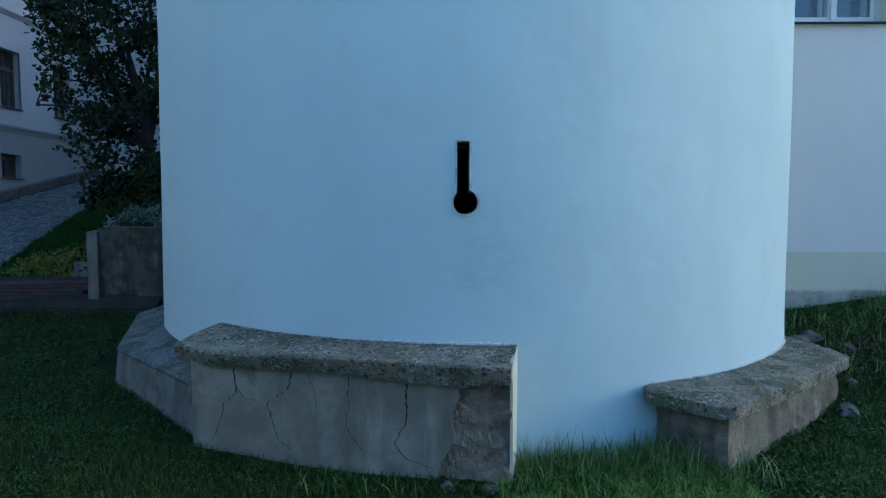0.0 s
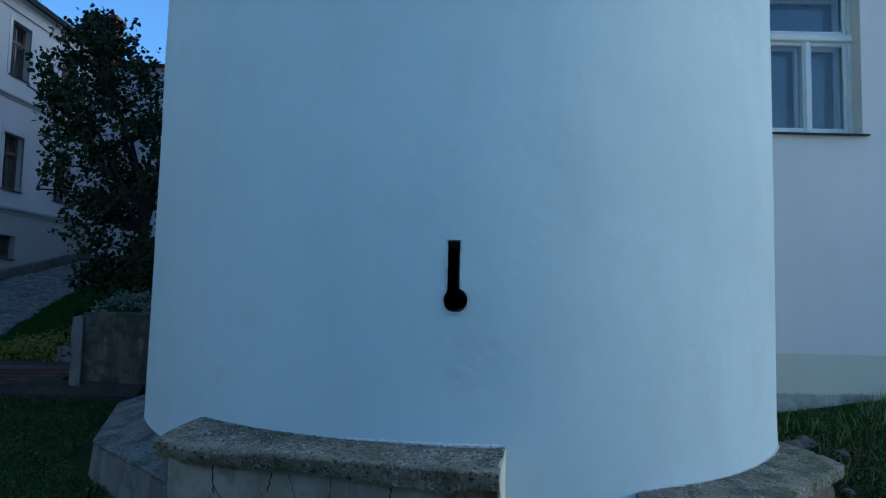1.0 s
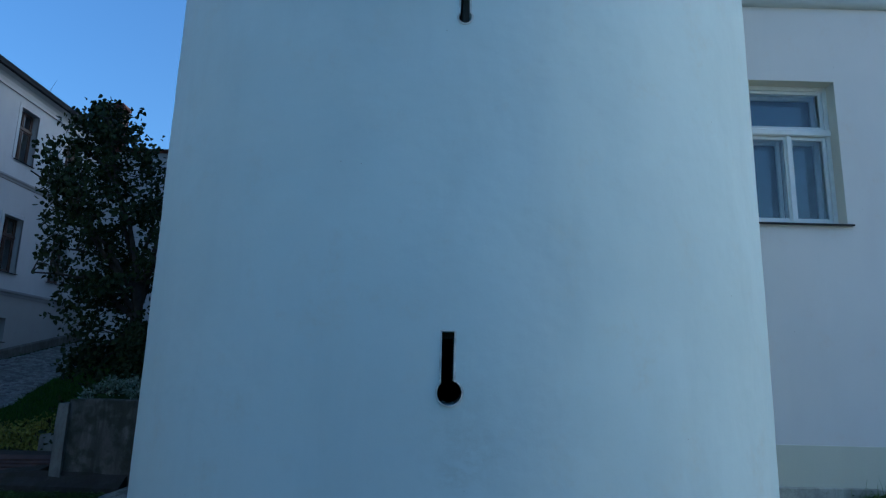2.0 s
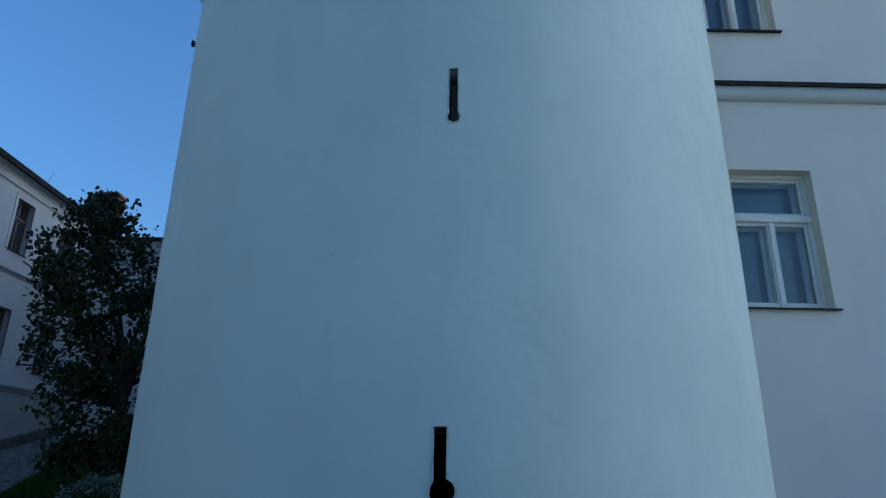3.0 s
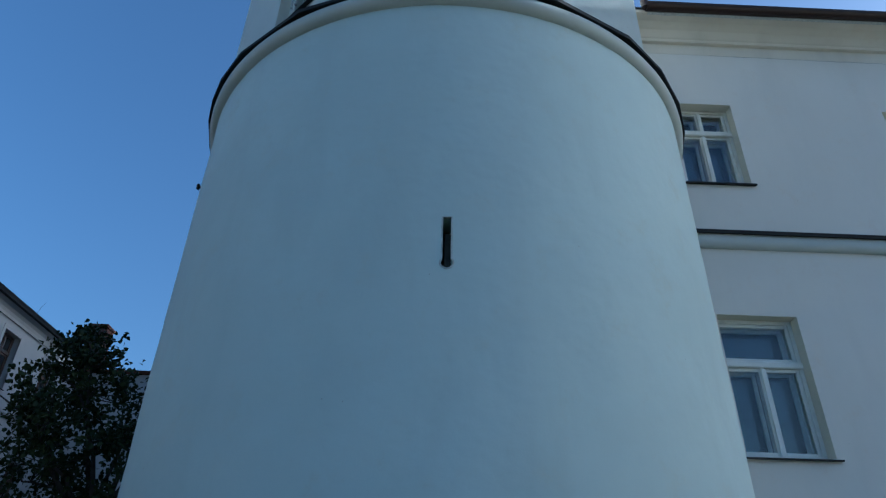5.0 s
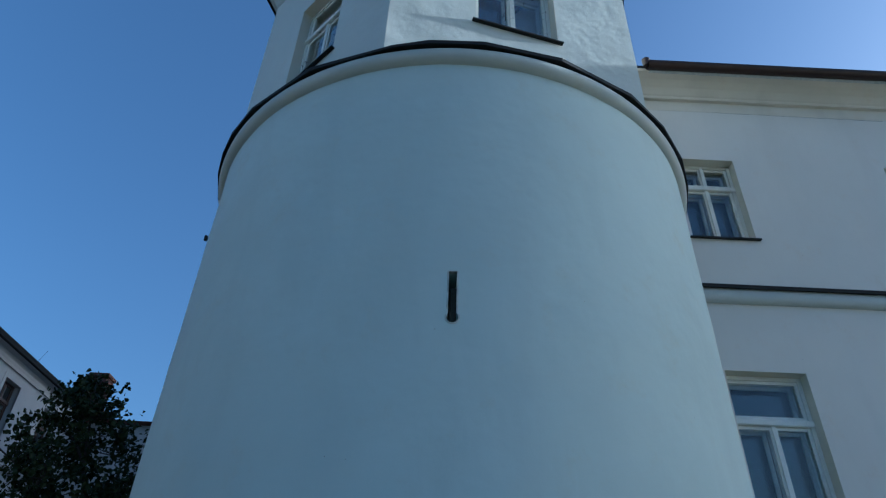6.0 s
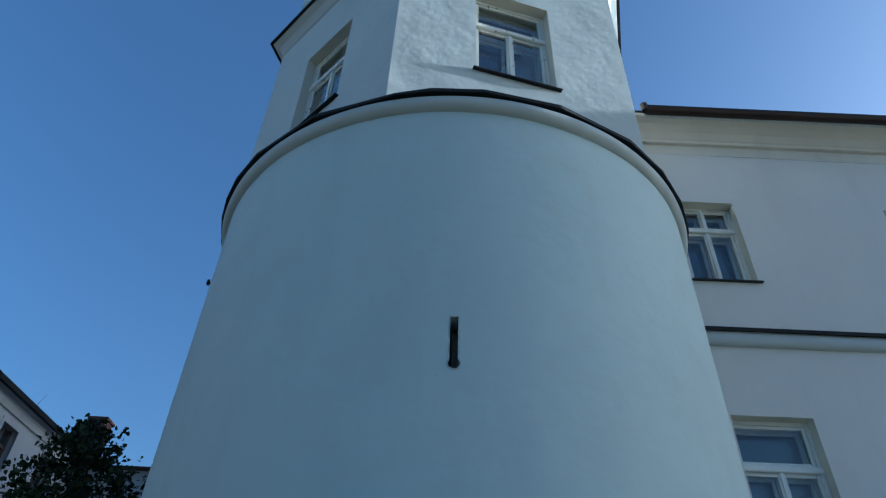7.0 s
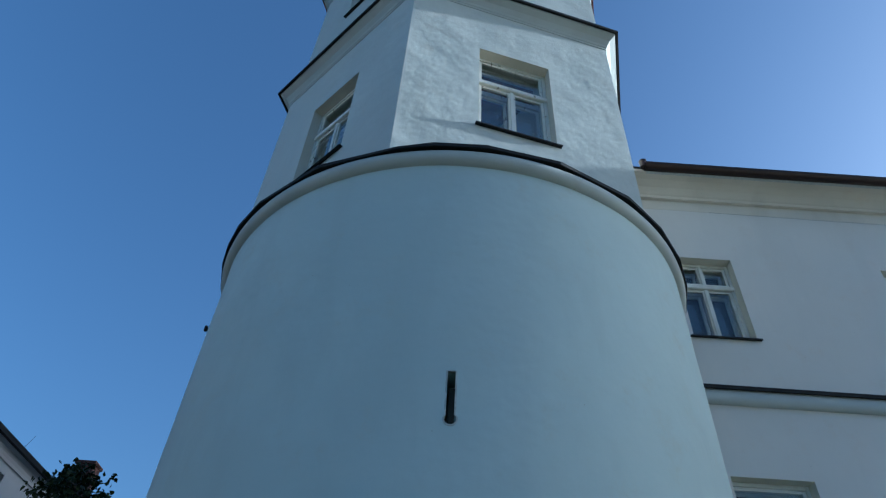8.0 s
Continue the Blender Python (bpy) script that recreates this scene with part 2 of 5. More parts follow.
HEDGE_LEAF = leaf("pale_hedge_leaves", (0.05, 0.08, 0.04), (0.25, 0.29, 0.22), 0.6)
LOW_LEAF = leaf("ground_cover_leaves", (0.02, 0.035, 0.012), (0.07, 0.08, 0.03), 0.6)


def cobbles():
    m = Mat("cobbled_road", 0.75)
    edge = m.cells(8.0, "DISTANCE_TO_EDGE", (1, 1, 0.15))
    c = m.ramp(m.cells(8.0, "F1", (1, 1, 0.15), "Color"), [(0.0, (0.14, 0.14, 0.15)), (1.0, (0.32, 0.32, 0.33))])
    c = m.mix(m.ramp(edge, [(0.02, (1.0,)), (0.10, (0.0,))]), c, (0.05, 0.05, 0.045))
    m.color(c)
    return m.bump(m.ramp(edge, [(0.0, (0.0,)), (0.2, (1.0,))]), 0.03).m


COBBLE = cobbles()


def setts():
    m = Mat("granite_setts", 0.7)
    c = m.ramp(m.island(), [(0.0, (0.11, 0.11, 0.105)), (1.0, (0.30, 0.30, 0.28))])
    c = m.mix(m.ramp(m.noise(40, 4), [(0.4, (0.0,)), (0.65, (0.5,))]), c, (0.10, 0.10, 0.10))
    return m.color(c).bump(m.noise(60, 4), 0.006).m


SETT = setts()


# ---- mesh helpers ----
def mesh_part(name, verts, faces, mat, parent=None, label="", smooth=False, m=None):
    me = bpy.data.meshes.new(name)
    if m is not None:
        verts = [m @ Vector(v) for v in verts]
    me.from_pydata([tuple(v) for v in verts], [], faces)
    me.materials.append(mat)
    bm = bmesh.new()
    bm.from_mesh(me)
    bmesh.ops.recalc_face_normals(bm, faces=bm.faces)
    bm.to_mesh(me)
    bm.free()
    if smooth:
        me.polygons.foreach_set("use_smooth", [True] * len(me.polygons))
        me.set_sharp_from_angle(angle=radians(38))
    ob = new(name, me)
    if parent:
        ob.parent = parent
    if label:
        ob["label"] = label
    return ob


def raw_part(name, verts, faces, mat, parent=None, label=""):
    me = bpy.data.meshes.new(name)
    me.from_pydata(verts, [], faces)
    me.materials.append(mat)
    ob = new(name, me)
    if parent:
        ob.parent = parent
    if label:
        ob["label"] = label
    return ob


def part(name, bm, mat, parent, label="", smooth=False):
    """Links a bmesh as one mesh object under a thing or a part."""
    me = bpy.data.meshes.new(name)
    bm.to_mesh(me)
    bm.free()
    me.materials.append(mat)
    if smooth:
        me.polygons.foreach_set("use_smooth", [True] * len(me.polygons))
        me.set_sharp_from_angle(angle=radians(38))
    ob = new(name, me)
    ob.parent = parent
    if label:
        ob["label"] = label
    return ob


def thing(name, label, category, group="", kind=""):
    return tagged(new(name), label, category, group, kind)


def bar(bm, x0, x1, y0, y1, z0, z1, bevel=0.004):
    """A bevelled bar into a bmesh."""
    r = bmesh.ops.create_cube(bm, size=1.0)
    vs = r["verts"]
    for v in vs:
        v.co = Vector(((x0 + x1) / 2 + v.co.x * (x1 - x0), (y0 + y1) / 2 + v.co.y * (y1 - y0), (z0 + z1) / 2 + v.co.z * (z1 - z0)))
    if bevel:
        es = list({e for v in vs for e in v.link_edges})
        bmesh.ops.bevel(bm, geom=es, offset=bevel, segments=1, affect="EDGES")
    return bm


def wall_panel(name, m, u0, u1, z0, z1, openings, th, mat, parent, label=""):
    """A wall of thickness th (towards local +y) with real openings (a, b, c, d) = (u from, to, z from, to)."""
    us = sorted({u0, u1, *[v for o in openings for v in o[:2]]})
    zs = sorted({z0, z1, *[v for o in openings for v in o[2:]]})

    def solid(i, k):
        if not (0 <= i < len(us) - 1 and 0 <= k < len(zs) - 1):
            return False
        u, z = (us[i] + us[i + 1]) / 2, (zs[k] + zs[k + 1]) / 2
        return not any(a < u < b and c < z < d for a, b, c, d in openings)

    n = len(us) * len(zs)
    verts = [(u, y, z) for y in (0, th) for z in zs for u in us]
    at = lambda i, k, s: s * n + k * len(us) + i
    faces = []
    for i in range(len(us) - 1):
        for k in range(len(zs) - 1):
            if not solid(i, k):
                continue
            faces.append((at(i, k, 0), at(i + 1, k, 0), at(i + 1, k + 1, 0), at(i, k + 1, 0)))
            faces.append((at(i, k, 1), at(i, k + 1, 1), at(i + 1, k + 1, 1), at(i + 1, k, 1)))
            for di, dk, a, b in ((-1, 0, (i, k), (i, k + 1)), (1, 0, (i + 1, k), (i + 1, k + 1)), (0, -1, (i, k), (i + 1, k)), (0, 1, (i, k + 1), (i + 1, k + 1))):
                if not solid(i + di, k + dk):
                    faces.append((at(*a, 0), at(*b, 0), at(*b, 1), at(*a, 1)))
    return mesh_part(name, verts, faces, mat, parent, label, m=m)


def sweep(name, path, profile, mat, parent, closed=True, label="", smooth=False):
    """Sweeps a profile of (out, z) along a plan path of (x, y) that runs with its outside on the right hand; mitred."""
    pts = [Vector((p[0], p[1])) for p in path]
    n, verts, faces = len(pts), [], []
    for k, p in enumerate(pts):
        a = pts[k - 1] if closed or k else None
        b = pts[(k + 1) % n] if closed or k < n - 1 else None
        d1 = (p - a).normalized() if a is not None else (b - p).normalized()
        d2 = (b - p).normalized() if b is not None else d1
        n1, n2 = Vector((d1.y, -d1.x)), Vector((d2.y, -d2.x))
        mid = (n1 + n2).normalized()
        mid = mid / max(mid.dot(n1), 0.3)
        for o, z in profile:
            verts.append((p.x + mid.x * o, p.y + mid.y * o, z))
    q = len(profile)
    for k in range(n if closed else n - 1):
        for j in range(q):
            a, b = k * q + j, k * q + (j + 1) % q
            c, d = ((k + 1) % n) * q + (j + 1) % q, ((k + 1) % n) * q + j
            faces.append((a, b, c, d))
    if not closed:
        faces += [tuple(range(q)), tuple(reversed(range((n - 1) * q, n * q)))]
    return mesh_part(name, verts, faces, mat, parent, label, smooth)


def prism(name, poly, z0, z1, mat, parent=None, label="", top_z=None):
    """An upright prism over a plan polygon; top_z may give a height per corner."""
    n = len(poly)
    verts = [(x, y, z0) for x, y in poly] + [(x, y, top_z[k] if top_z else z1) for k, (x, y) in enumerate(poly)]
    faces = [tuple(reversed(range(n))), tuple(range(n, 2 * n))] + [(k, (k + 1) % n, n + (k + 1) % n, n + k) for k in range(n)]
    return mesh_part(name, verts, faces, mat, parent, label)


def carve(ob, cutter):
    """Cuts cutter out of ob for good and removes it."""
    md = ob.modifiers.new("cut", "BOOLEAN")
    md.operation, md.object, md.solver = "DIFFERENCE", cutter, "EXACT"
    me = bpy.data.meshes.new_from_object(ob.evaluated_get(bpy.context.evaluated_depsgraph_get()))
    ob.modifiers.clear()
    me.set_sharp_from_angle(angle=radians(35))
    ob.data = me
    bpy.data.objects.remove(cutter)


def smooth_step(v, a, b):
    t = min(max((v - a) / (b - a), 0.0), 1.0)
    return t * t * (3 - 2 * t)


def window(parent, m, u0, u1, z0, z1, transom, upper=1, paint=None, recess=0.15, sill_mat=None, inner=True, liner=None):
    """A casement window in an opening: a fixed frame with a transom, opening sashes, panes, inner sashes and a metal sill."""
    paint = paint or WHITE_PAINT
    mid, y0 = (u0 + u1) / 2, recess
    bm = bmesh.new()
    f = 0.055
    bar(bm, u0 + 0.002, u0 + f, y0, y0 + 0.09, z0 + 0.002, z1 - 0.002)
    bar(bm, u1 - f, u1 - 0.002, y0, y0 + 0.09, z0 + 0.002, z1 - 0.002)
    bar(bm, u0 + f, u1 - f, y0 + 0.003, y0 + 0.087, z1 - f, z1 - 0.002)
    bar(bm, u0 + f, u1 - f, y0 + 0.003, y0 + 0.087, z0 + 0.002, z0 + f)
    bm.transform(m)
    win = part("window", bm, paint, parent, "white painted casement window frame" if paint is not BROWN_WOOD else "brown wooden casement window")
    bm = bar(bmesh.new(), u0 + 0.004, u1 - 0.004, y0 - 0.03, y0 + 0.083, transom - 0.045, transom + 0.045, 0.012)
    bm.transform(m)
    part("transom", bm, paint, win)

    def sash(a, b, c, d, y, wide):
        bm = bmesh.new()
        bar(bm, a, a + wide, y, y + 0.04, c, d)
        bar(bm, b - wide, b, y, y + 0.04, c, d)
        bar(bm, a + wide, b - wide, y + 0.002, y + 0.038, d - wide, d)
        bar(bm, a + wide, b - wide, y + 0.002, y + 0.038, c, c + wide)
        bm.transform(m)
        part("sash", bm, paint, win)
        bm = bar(bmesh.new(), a + wide - 0.005, b - wide + 0.005, y + 0.017, y + 0.022, c + wide - 0.005, d - wide + 0.005, 0)
        bm.transform(m)
        part("pane", bm, GLASS, win, "clear window glass").visible_shadow = False

    lo, hi = (z0 + f + 0.003, transom - 0.048), (transom + 0.048, z1 - f - 0.003)
    a, b = u0 + f + 0.003, u1 - f - 0.003
    for y, wide in ((y0 + 0.02, 0.045), (y0 + 0.2, 0.05)) if inner else ((y0 + 0.02, 0.05),):
        sash(a, mid - 0.012, *lo, y, wide)
        sash(mid + 0.012, b, *lo, y, wide)
        if upper == 1:
            sash(a, b, *hi, y, wide)
        else:
            sash(a, mid - 0.012, *hi, y, wide)
            sash(mid + 0.012, b, *hi, y, wide)
    bm = bar(bmesh.new(), mid - 0.03, mid + 0.03, y0 - 0.005, y0 + 0.018, z0 + f, transom - 0.045, 0.008)
    if upper == 2:
        bar(bm, mid - 0.03, mid + 0.03, y0 - 0.005, y0 + 0.018, transom + 0.045, z1 - f, 0.008)
    bm.transform(m)
    part("cover_strip", bm, paint, win)
    if inner:
        bm = bmesh.new()
        for k in (u0 + 0.003, u1 - 0.06):
            bar(bm, k, k + 0.057, y0 + 0.17, y0 + 0.26, z0 + 0.003, z1 - 0.003)
        bar(bm, u0 + 0.06, u1 - 0.06, y0 + 0.17, y0 + 0.26, z1 - 0.06, z1 - 0.003)
        bar(bm, u0 + 0.06, u1 - 0.06, y0 + 0.17, y0 + 0.26, transom - 0.05, transom + 0.05)
        bar(bm, u0 + 0.06, u1 - 0.06, y0 + 0.17, y0 + 0.26, z0 + 0.003, z0 + 0.05)
        bm.transform(m)
        part("inner_frame", bm, paint, win)
    if liner:
        bm = bmesh.new()
        bar(bm, u0, u0 + 0.004, 0.001, y0, z0, z1, 0)
        bar(bm, u1 - 0.004, u1, 0.001, y0, z0, z1, 0)
        bar(bm, u0 + 0.004, u1 - 0.004, 0.001, y0, z1 - 0.004, z1, 0)
        bm.transform(m)
        part("reveal", bm, liner, win, "weathered beige plaster reveal")
    bm = bmesh.new()
    for v in ((u0 - 0.05, -0.06, z0 - 0.018), (u1 + 0.05, -0.06, z0 - 0.018), (u1 + 0.05, y0, z0 + 0.012), (u0 - 0.05, y0, z0 + 0.012), (u0 - 0.05, -0.06, z0 - 0.04), (u1 + 0.05, -0.06, z0 - 0.04), (u1 + 0.05, y0, z0 - 0.004), (u0 - 0.05, y0, z0 - 0.004)):
        bm.verts.new(v)
    bm.verts.ensure_lookup_table()
    for q in ((0, 1, 2, 3), (7, 6, 5, 4), (0, 4, 5, 1), (1, 5, 6, 2), (2, 6, 7, 3), (3, 7, 4, 0)):
        bm.faces.new([bm.verts[k] for k in q])
    bm.transform(m)
    part("window_sill", bm, sill_mat or DARK_METAL, win, "dark sheet-metal window sill")
    return win


# ---- ground ----
TX, TY = 0.316, 7.811               # the tower's axis
HALF_PI = math.pi / 2


def height(x, y):
    """The ground's height."""
    z = -0.20 + 0.14 * smooth_step(-x, 0.6, 2.6) * smooth_step(y, 2.0, 4.5)
    z += 0.55 * smooth_step(x, 1.6, 4.4) * smooth_step(y, 4.9, 7.5) + 0.05 * smooth_step(x, 1.0, 3.0) * smooth_step(y, 3.5, 5.5)
    z += 0.15 * smooth_step(x, 4.1, 5.4) * smooth_step(y, 5.4, 7.4)
    ramp = 0.19 * max(y - 10.9, 0) * (1 if y < 26 else 26 / y)
    left = smooth_step(-x, 5.3, 5.7)
    terrace = 1.38 * smooth_step(y, 10.2, 10.35) + 0.04 * min(max(y - 10.2, 0), 15)
    bank = smooth_step(-x, 5.6, 8.6)
    low = ramp + (terrace - ramp) * (1 - bank) * smooth_step(y, 11.6, 14.5)
    z += (1 - left) * terrace * (1 if y > 10.15 else 0) + left * low * (y > 10.6)
    return z + 0.025 * noise.noise(Vector((x * 0.9, y * 0.9, 3))) + 0.012 * noise.noise(Vector((x * 3.1, y * 3.1, 7)))


def axis_steps(fine0, fine1, step, far):
    out, v, s = [], fine0, step
    while v > -far:
        s *= 1.35
        v -= s
        out.append(v)
    out = out[::-1] + list(np.arange(fine0, fine1, step))
    v, s = fine1, step
    while v < far:
        out.append(v)
        s *= 1.35
        v += s
    return out + [far]


gx, gy = axis_steps(-15, 7, 0.2, 1500), axis_steps(-2, 26, 0.2, 1500)
verts = [(x, y, height(x, y)) for y in gy for x in gx]
faces = [(k * len(gx) + i, k * len(gx) + i + 1, (k + 1) * len(gx) + i + 1, (k + 1) * len(gx) + i) for k in range(len(gy) - 1) for i in range(len(gx) - 1)]
ground = raw_part("ground", verts, faces, TURF)
ground.data.polygons.foreach_set("use_smooth", [True] * len(faces))
tagged(ground, "sloping lawn of short green grass and soil", "lawn", kind="structure")


def road_edge(y):
    return -9.0 - 0.33 * (y - 13.0) + 0.012 * (y - 13.0) ** 2 if y < 25 else -11.2


ys = np.arange(-10, 25.0, 0.35)
verts, faces = [], []
for y in ys:
    e = road_edge(max(y, 9))
    for k in range(9):
        x = e + (-13.6 - e) * k / 8
        verts.append((x, y, height(x, y) + 0.03 + (0.02 if 0 < k < 8 else -0.06)))
for k in range(len(ys) - 1):
    for i in range(8):
        faces.append((k * 9 + i, k * 9 + i + 1, (k + 1) * 9 + i + 1, (k + 1) * 9 + i))
road = raw_part("road", verts, faces, COBBLE)
tagged(road, "grey cobbled lane climbing beside the white house", "road", kind="structure")


# yard out of view, added as a reflector for the wall and eaves
yx, yy = [4 + 2 * i for i in range(30)], [-56 + 2 * k for k in range(30)]
yard = raw_part("bounce_yard", [(x, y, height(x, y) + (-0.05 if x in (yx[0], yx[-1]) or y in (yy[0], yy[-1]) else 0.07)) for y in yy for x in yx], [(k * 30 + i, k * 30 + i + 1, (k + 1) * 30 + i + 1, (k + 1) * 30 + i) for k in range(29) for i in range(29)], BOUNCE_GRAVEL)
tagged(yard, "unseen pale gravel sheet added to bounce sunlight onto the long house", "yard", kind="structure")


# ---- the round tower ----
tower = thing("tower", "white plastered round tower with a six-sided upper storey", "tower")


def drum_radius(z):
    return 3.433 - 0.0047 * z


N_A, N_Z = 400, 150
verts, faces = [], []
for k in range(N_Z + 1):
    z = -0.7 + (7.72 + 0.7) * k / N_Z
    for i in range(N_A):
        a = 2 * math.pi * i / N_A
        p = Vector((math.sin(a) * 3.4, -math.cos(a) * 3.4, z))
        r = drum_radius(z) + 0.012 * noise.noise(p * 0.55) + 0.006 * noise.noise(p * 1.9) + 0.0012 * noise.noise(p * 5.5)
        r += 0.035 * smooth_step(-z, -0.55, 0.3) ** 2
        verts.append((TX + math.sin(a) * r, TY - math.cos(a) * r, z))
base = len(verts)
for z in (-0.7, 7.72):
    for i in range(N_A):
        a = 2 * math.pi * i / N_A
        verts.append((TX + math.sin(a) * 2.75, TY - math.cos(a) * 2.75, z))
for k in range(N_Z):
    for i in range(N_A):
        j = (i + 1) % N_A
        faces.append((k * N_A + i, k * N_A + j, (k + 1) * N_A + j, (k + 1) * N_A + i))
for i in range(N_A):
    j = (i + 1) % N_A
    faces.append((base + i, base + N_A + i, base + N_A + j, base + j))
    faces.append((i, base + i, base + j, j))
    faces.append((N_Z * N_A + i, N_Z * N_A + j, base + N_A + j, base + N_A + i))
drum = mesh_part("drum_wall", verts, faces, TOWER_PLASTER, tower, "smooth white lime plaster drum", True)


def keyhole_outline(xs0, xs1, z_top, cx, cz, r):
    out, n = [], 28
    a0 = math.asin(min(max((xs1 - cx) / r, -1), 1))
    a1 = 2 * math.pi + math.asin(min(max((xs0 - cx) / r, -1), 1))
    for k in range(n + 1):
        a = a0 + (a1 - a0) * k / n
        out.append((cx + r * math.sin(a), cz + r * math.cos(a)))
    return out + [(xs0, z_top), (xs1, z_top)]


def keyhole_rim(shape, wide):
    """A thin raised lip of paint round a loophole."""
    inner = keyhole_outline(*shape)
    xs0, xs1, z_top, cx, cz, r = shape
    outer_line = keyhole_outline(xs0 - wide, xs1 + wide, z_top + wide * 0.6, cx, cz, r + wide)
    m = len(inner)
    verts, faces = [], []
    for ring_pts, dy in ((outer_line, 0.004), (outer_line, -0.004), (inner, -0.006), (inner, 0.03)):
        for x, z in ring_pts:
            y = TY - math.sqrt(drum_radius(z) ** 2 - (x - TX) ** 2)
            verts.append((x + 0.002 * noise.noise(Vector((x * 60, z * 60, 2))), y + dy - 0.004, z + 0.003 * noise.noise(Vector((x * 40, z * 40, 8)))))
    for k in range(3):
        faces += [(k * m + i, k * m + (i + 1) % m, (k + 1) * m + (i + 1) % m, (k + 1) * m + i) for i in range(m)]
    mesh_part("loophole_rim", verts, faces, SLOT_RIM, tower, "thick white paint rim of the loophole")


def keyhole(*shape):
    """A cutter with a slot over a round hole, through the drum's wall."""
    out = keyhole_outline(*shape)
    cx, m = shape[3], len(out)
    vs = [(x, 3.9, z) for x, z in out] + [(x + (x - cx) * 0.5, 5.6, z) for x, z in out]
    fs = [tuple(range(m)), tuple(reversed(range(m, 2 * m)))] + [(k, m + k, m + (k + 1) % m, (k + 1) % m) for k in range(m)]
    return mesh_part("cutter", vs, fs, TOWER_PLASTER)


for shape in ((0.096, 0.181, 2.035, 0.154, 1.62, 0.084), (0.176, 0.247, 4.887, 0.214, 4.437, 0.050)):
    carve(drum, keyhole(*shape))
    keyhole_rim(shape, 0.013)
bm = bmesh.new()
bar(bm, 0.196, 0.262, 4.52, 4.60, 4.36, 4.80, 0.012)
part("slot_stone", bm, STONE, tower, "dark stone set back inside the slot")
bm = bmesh.new()
bar(bm, 0.085, 0.195, 4.49, 4.60, 1.995, 2.06, 0.008)
part("slot_lintel", bm, DARK_BED, tower, "dark lintel inside the slot")

circle = [(TX + math.sin(a) * 3.395, TY - math.cos(a) * 3.395) for a in np.linspace(0, 2 * math.pi, 144, endpoint=False)]
sweep("ring_moulding", circle, [(-0.3, 7.60), (0.0, 7.655), (0.02, 7.657), (0.05, 7.668), (0.078, 7.69), (0.097, 7.722), (0.104, 7.76), (0.10, 7.80), (0.085, 7.835), (0.07, 7.85), (-0.3, 7.86)], MOULDING, tower, True, "rounded plaster ring moulding", True)
# bent sheet metal in flat lengths, so that its edge is slightly angular
wob = random.Random(9)
turns, a = [], 0.05
while a < 2 * math.pi - 0.02:
    turns.append(a)
    a += wob.choice((0.12, 0.17, 0.2, 0.26, 0.3))
sheet = [(TX + math.sin(a) * 3.43, TY - math.cos(a) * 3.43) for a in turns]
flash = sweep("ring_flashing", sheet, [(0.08, 7.858), (0.108, 7.852), (0.112, 7.886), (-0.62, 8.0), (-0.62, 7.978), (0.08, 7.868)], DARK_METAL, tower, True, "dark sheet-metal flashing on the ring")
lift = [wob.uniform(-0.014, 0.022) for a in turns]
for k, v in enumerate(flash.data.vertices):
    if k % 6 == 2:
        v.co.z += lift[k // 6]
    elif k % 6 in (0, 1):
        v.co.z += lift[k // 6] * 0.3 - 0.004

HEX_A, HEX_R = -16.4, 3.43


def hexagon(r, first=HEX_A):
    return [(TX + r * math.sin(radians(first + 60 * k)), TY - r * math.cos(radians(first + 60 * k))) for k in range(6)]


def face_matrix(k, r, first=HEX_A):
    """Local x along the face, y inwards, z up; origin under the middle of face k."""
    a = radians(first + 30 + 60 * k)
    ap = r * math.cos(math.pi / 6)
    return Matrix.Translation((TX + ap * math.sin(a), TY - ap * math.cos(a), 0)) @ Matrix.Rotation(a, 4, "Z")


# floor that closes the drum, coloured near-black as unlit inside
prism("storey_floor", hexagon(3.2), 7.64, 7.90, INSIDE_SHADE, tower)
W_LO, W_HI = 9.0, 10.97
for k in range(6):
    m = face_matrix(k, HEX_R)
    half = HEX_R / 2
    holes = [(-0.595, 0.56, W_LO, W_HI)] if k in (0, 5, 1, 4) else []
    wall_panel("storey_wall", m, -half, half, 7.9, 12.3, holes, 0.42, ROUGH_PLASTER, tower, "rough white plaster face")
    if holes:
        window(tower, m, -0.595, 0.56, W_LO, W_HI, 10.30, 1, PEELING, 0.16, liner=REVEAL)
CORNICE = [(-0.1, 12.18), (0.012, 12.18), (0.018, 12.215), (0.03, 12.225), (0.045, 12.27), (0.10, 12.36), (0.19, 12.42), (0.21, 12.46), (-0.1, 12.47)]
sweep("storey_cornice", hexagon(HEX_R), CORNICE, MOULDING, tower, True, "grey-white plaster cornice")
sweep("cornice_flashing", hexagon(HEX_R), [(0.19, 12.463), (0.235, 12.44), (0.255, 12.445), (0.255, 12.50), (-0.45, 12.57), (-0.45, 12.53), (0.19, 12.475)], DARK_METAL, tower, True, "dark sheet-metal edge on the cornice")

UP_R = 3.37
for k in range(6):
    m = face_matrix(k, UP_R)
    half = UP_R / 2
    holes = [(-0.58, 0.55, 14.36, 15.9)] if k in (0, 5, 1, 4) else []
    wall_panel("upper_wall", m, -half, half, 12.4, 16.5, holes, 0.4, ROUGH_PLASTER, tower, "rough white plaster face")
    if holes:
        window(tower, m, -0.58, 0.55, 14.36, 15.9, 15.4, 1, PEELING, 0.16)
sweep("upper_cornice", hexagon(UP_R), [(o, z + 4.2) for o, z in CORNICE], MOULDING, tower, True)
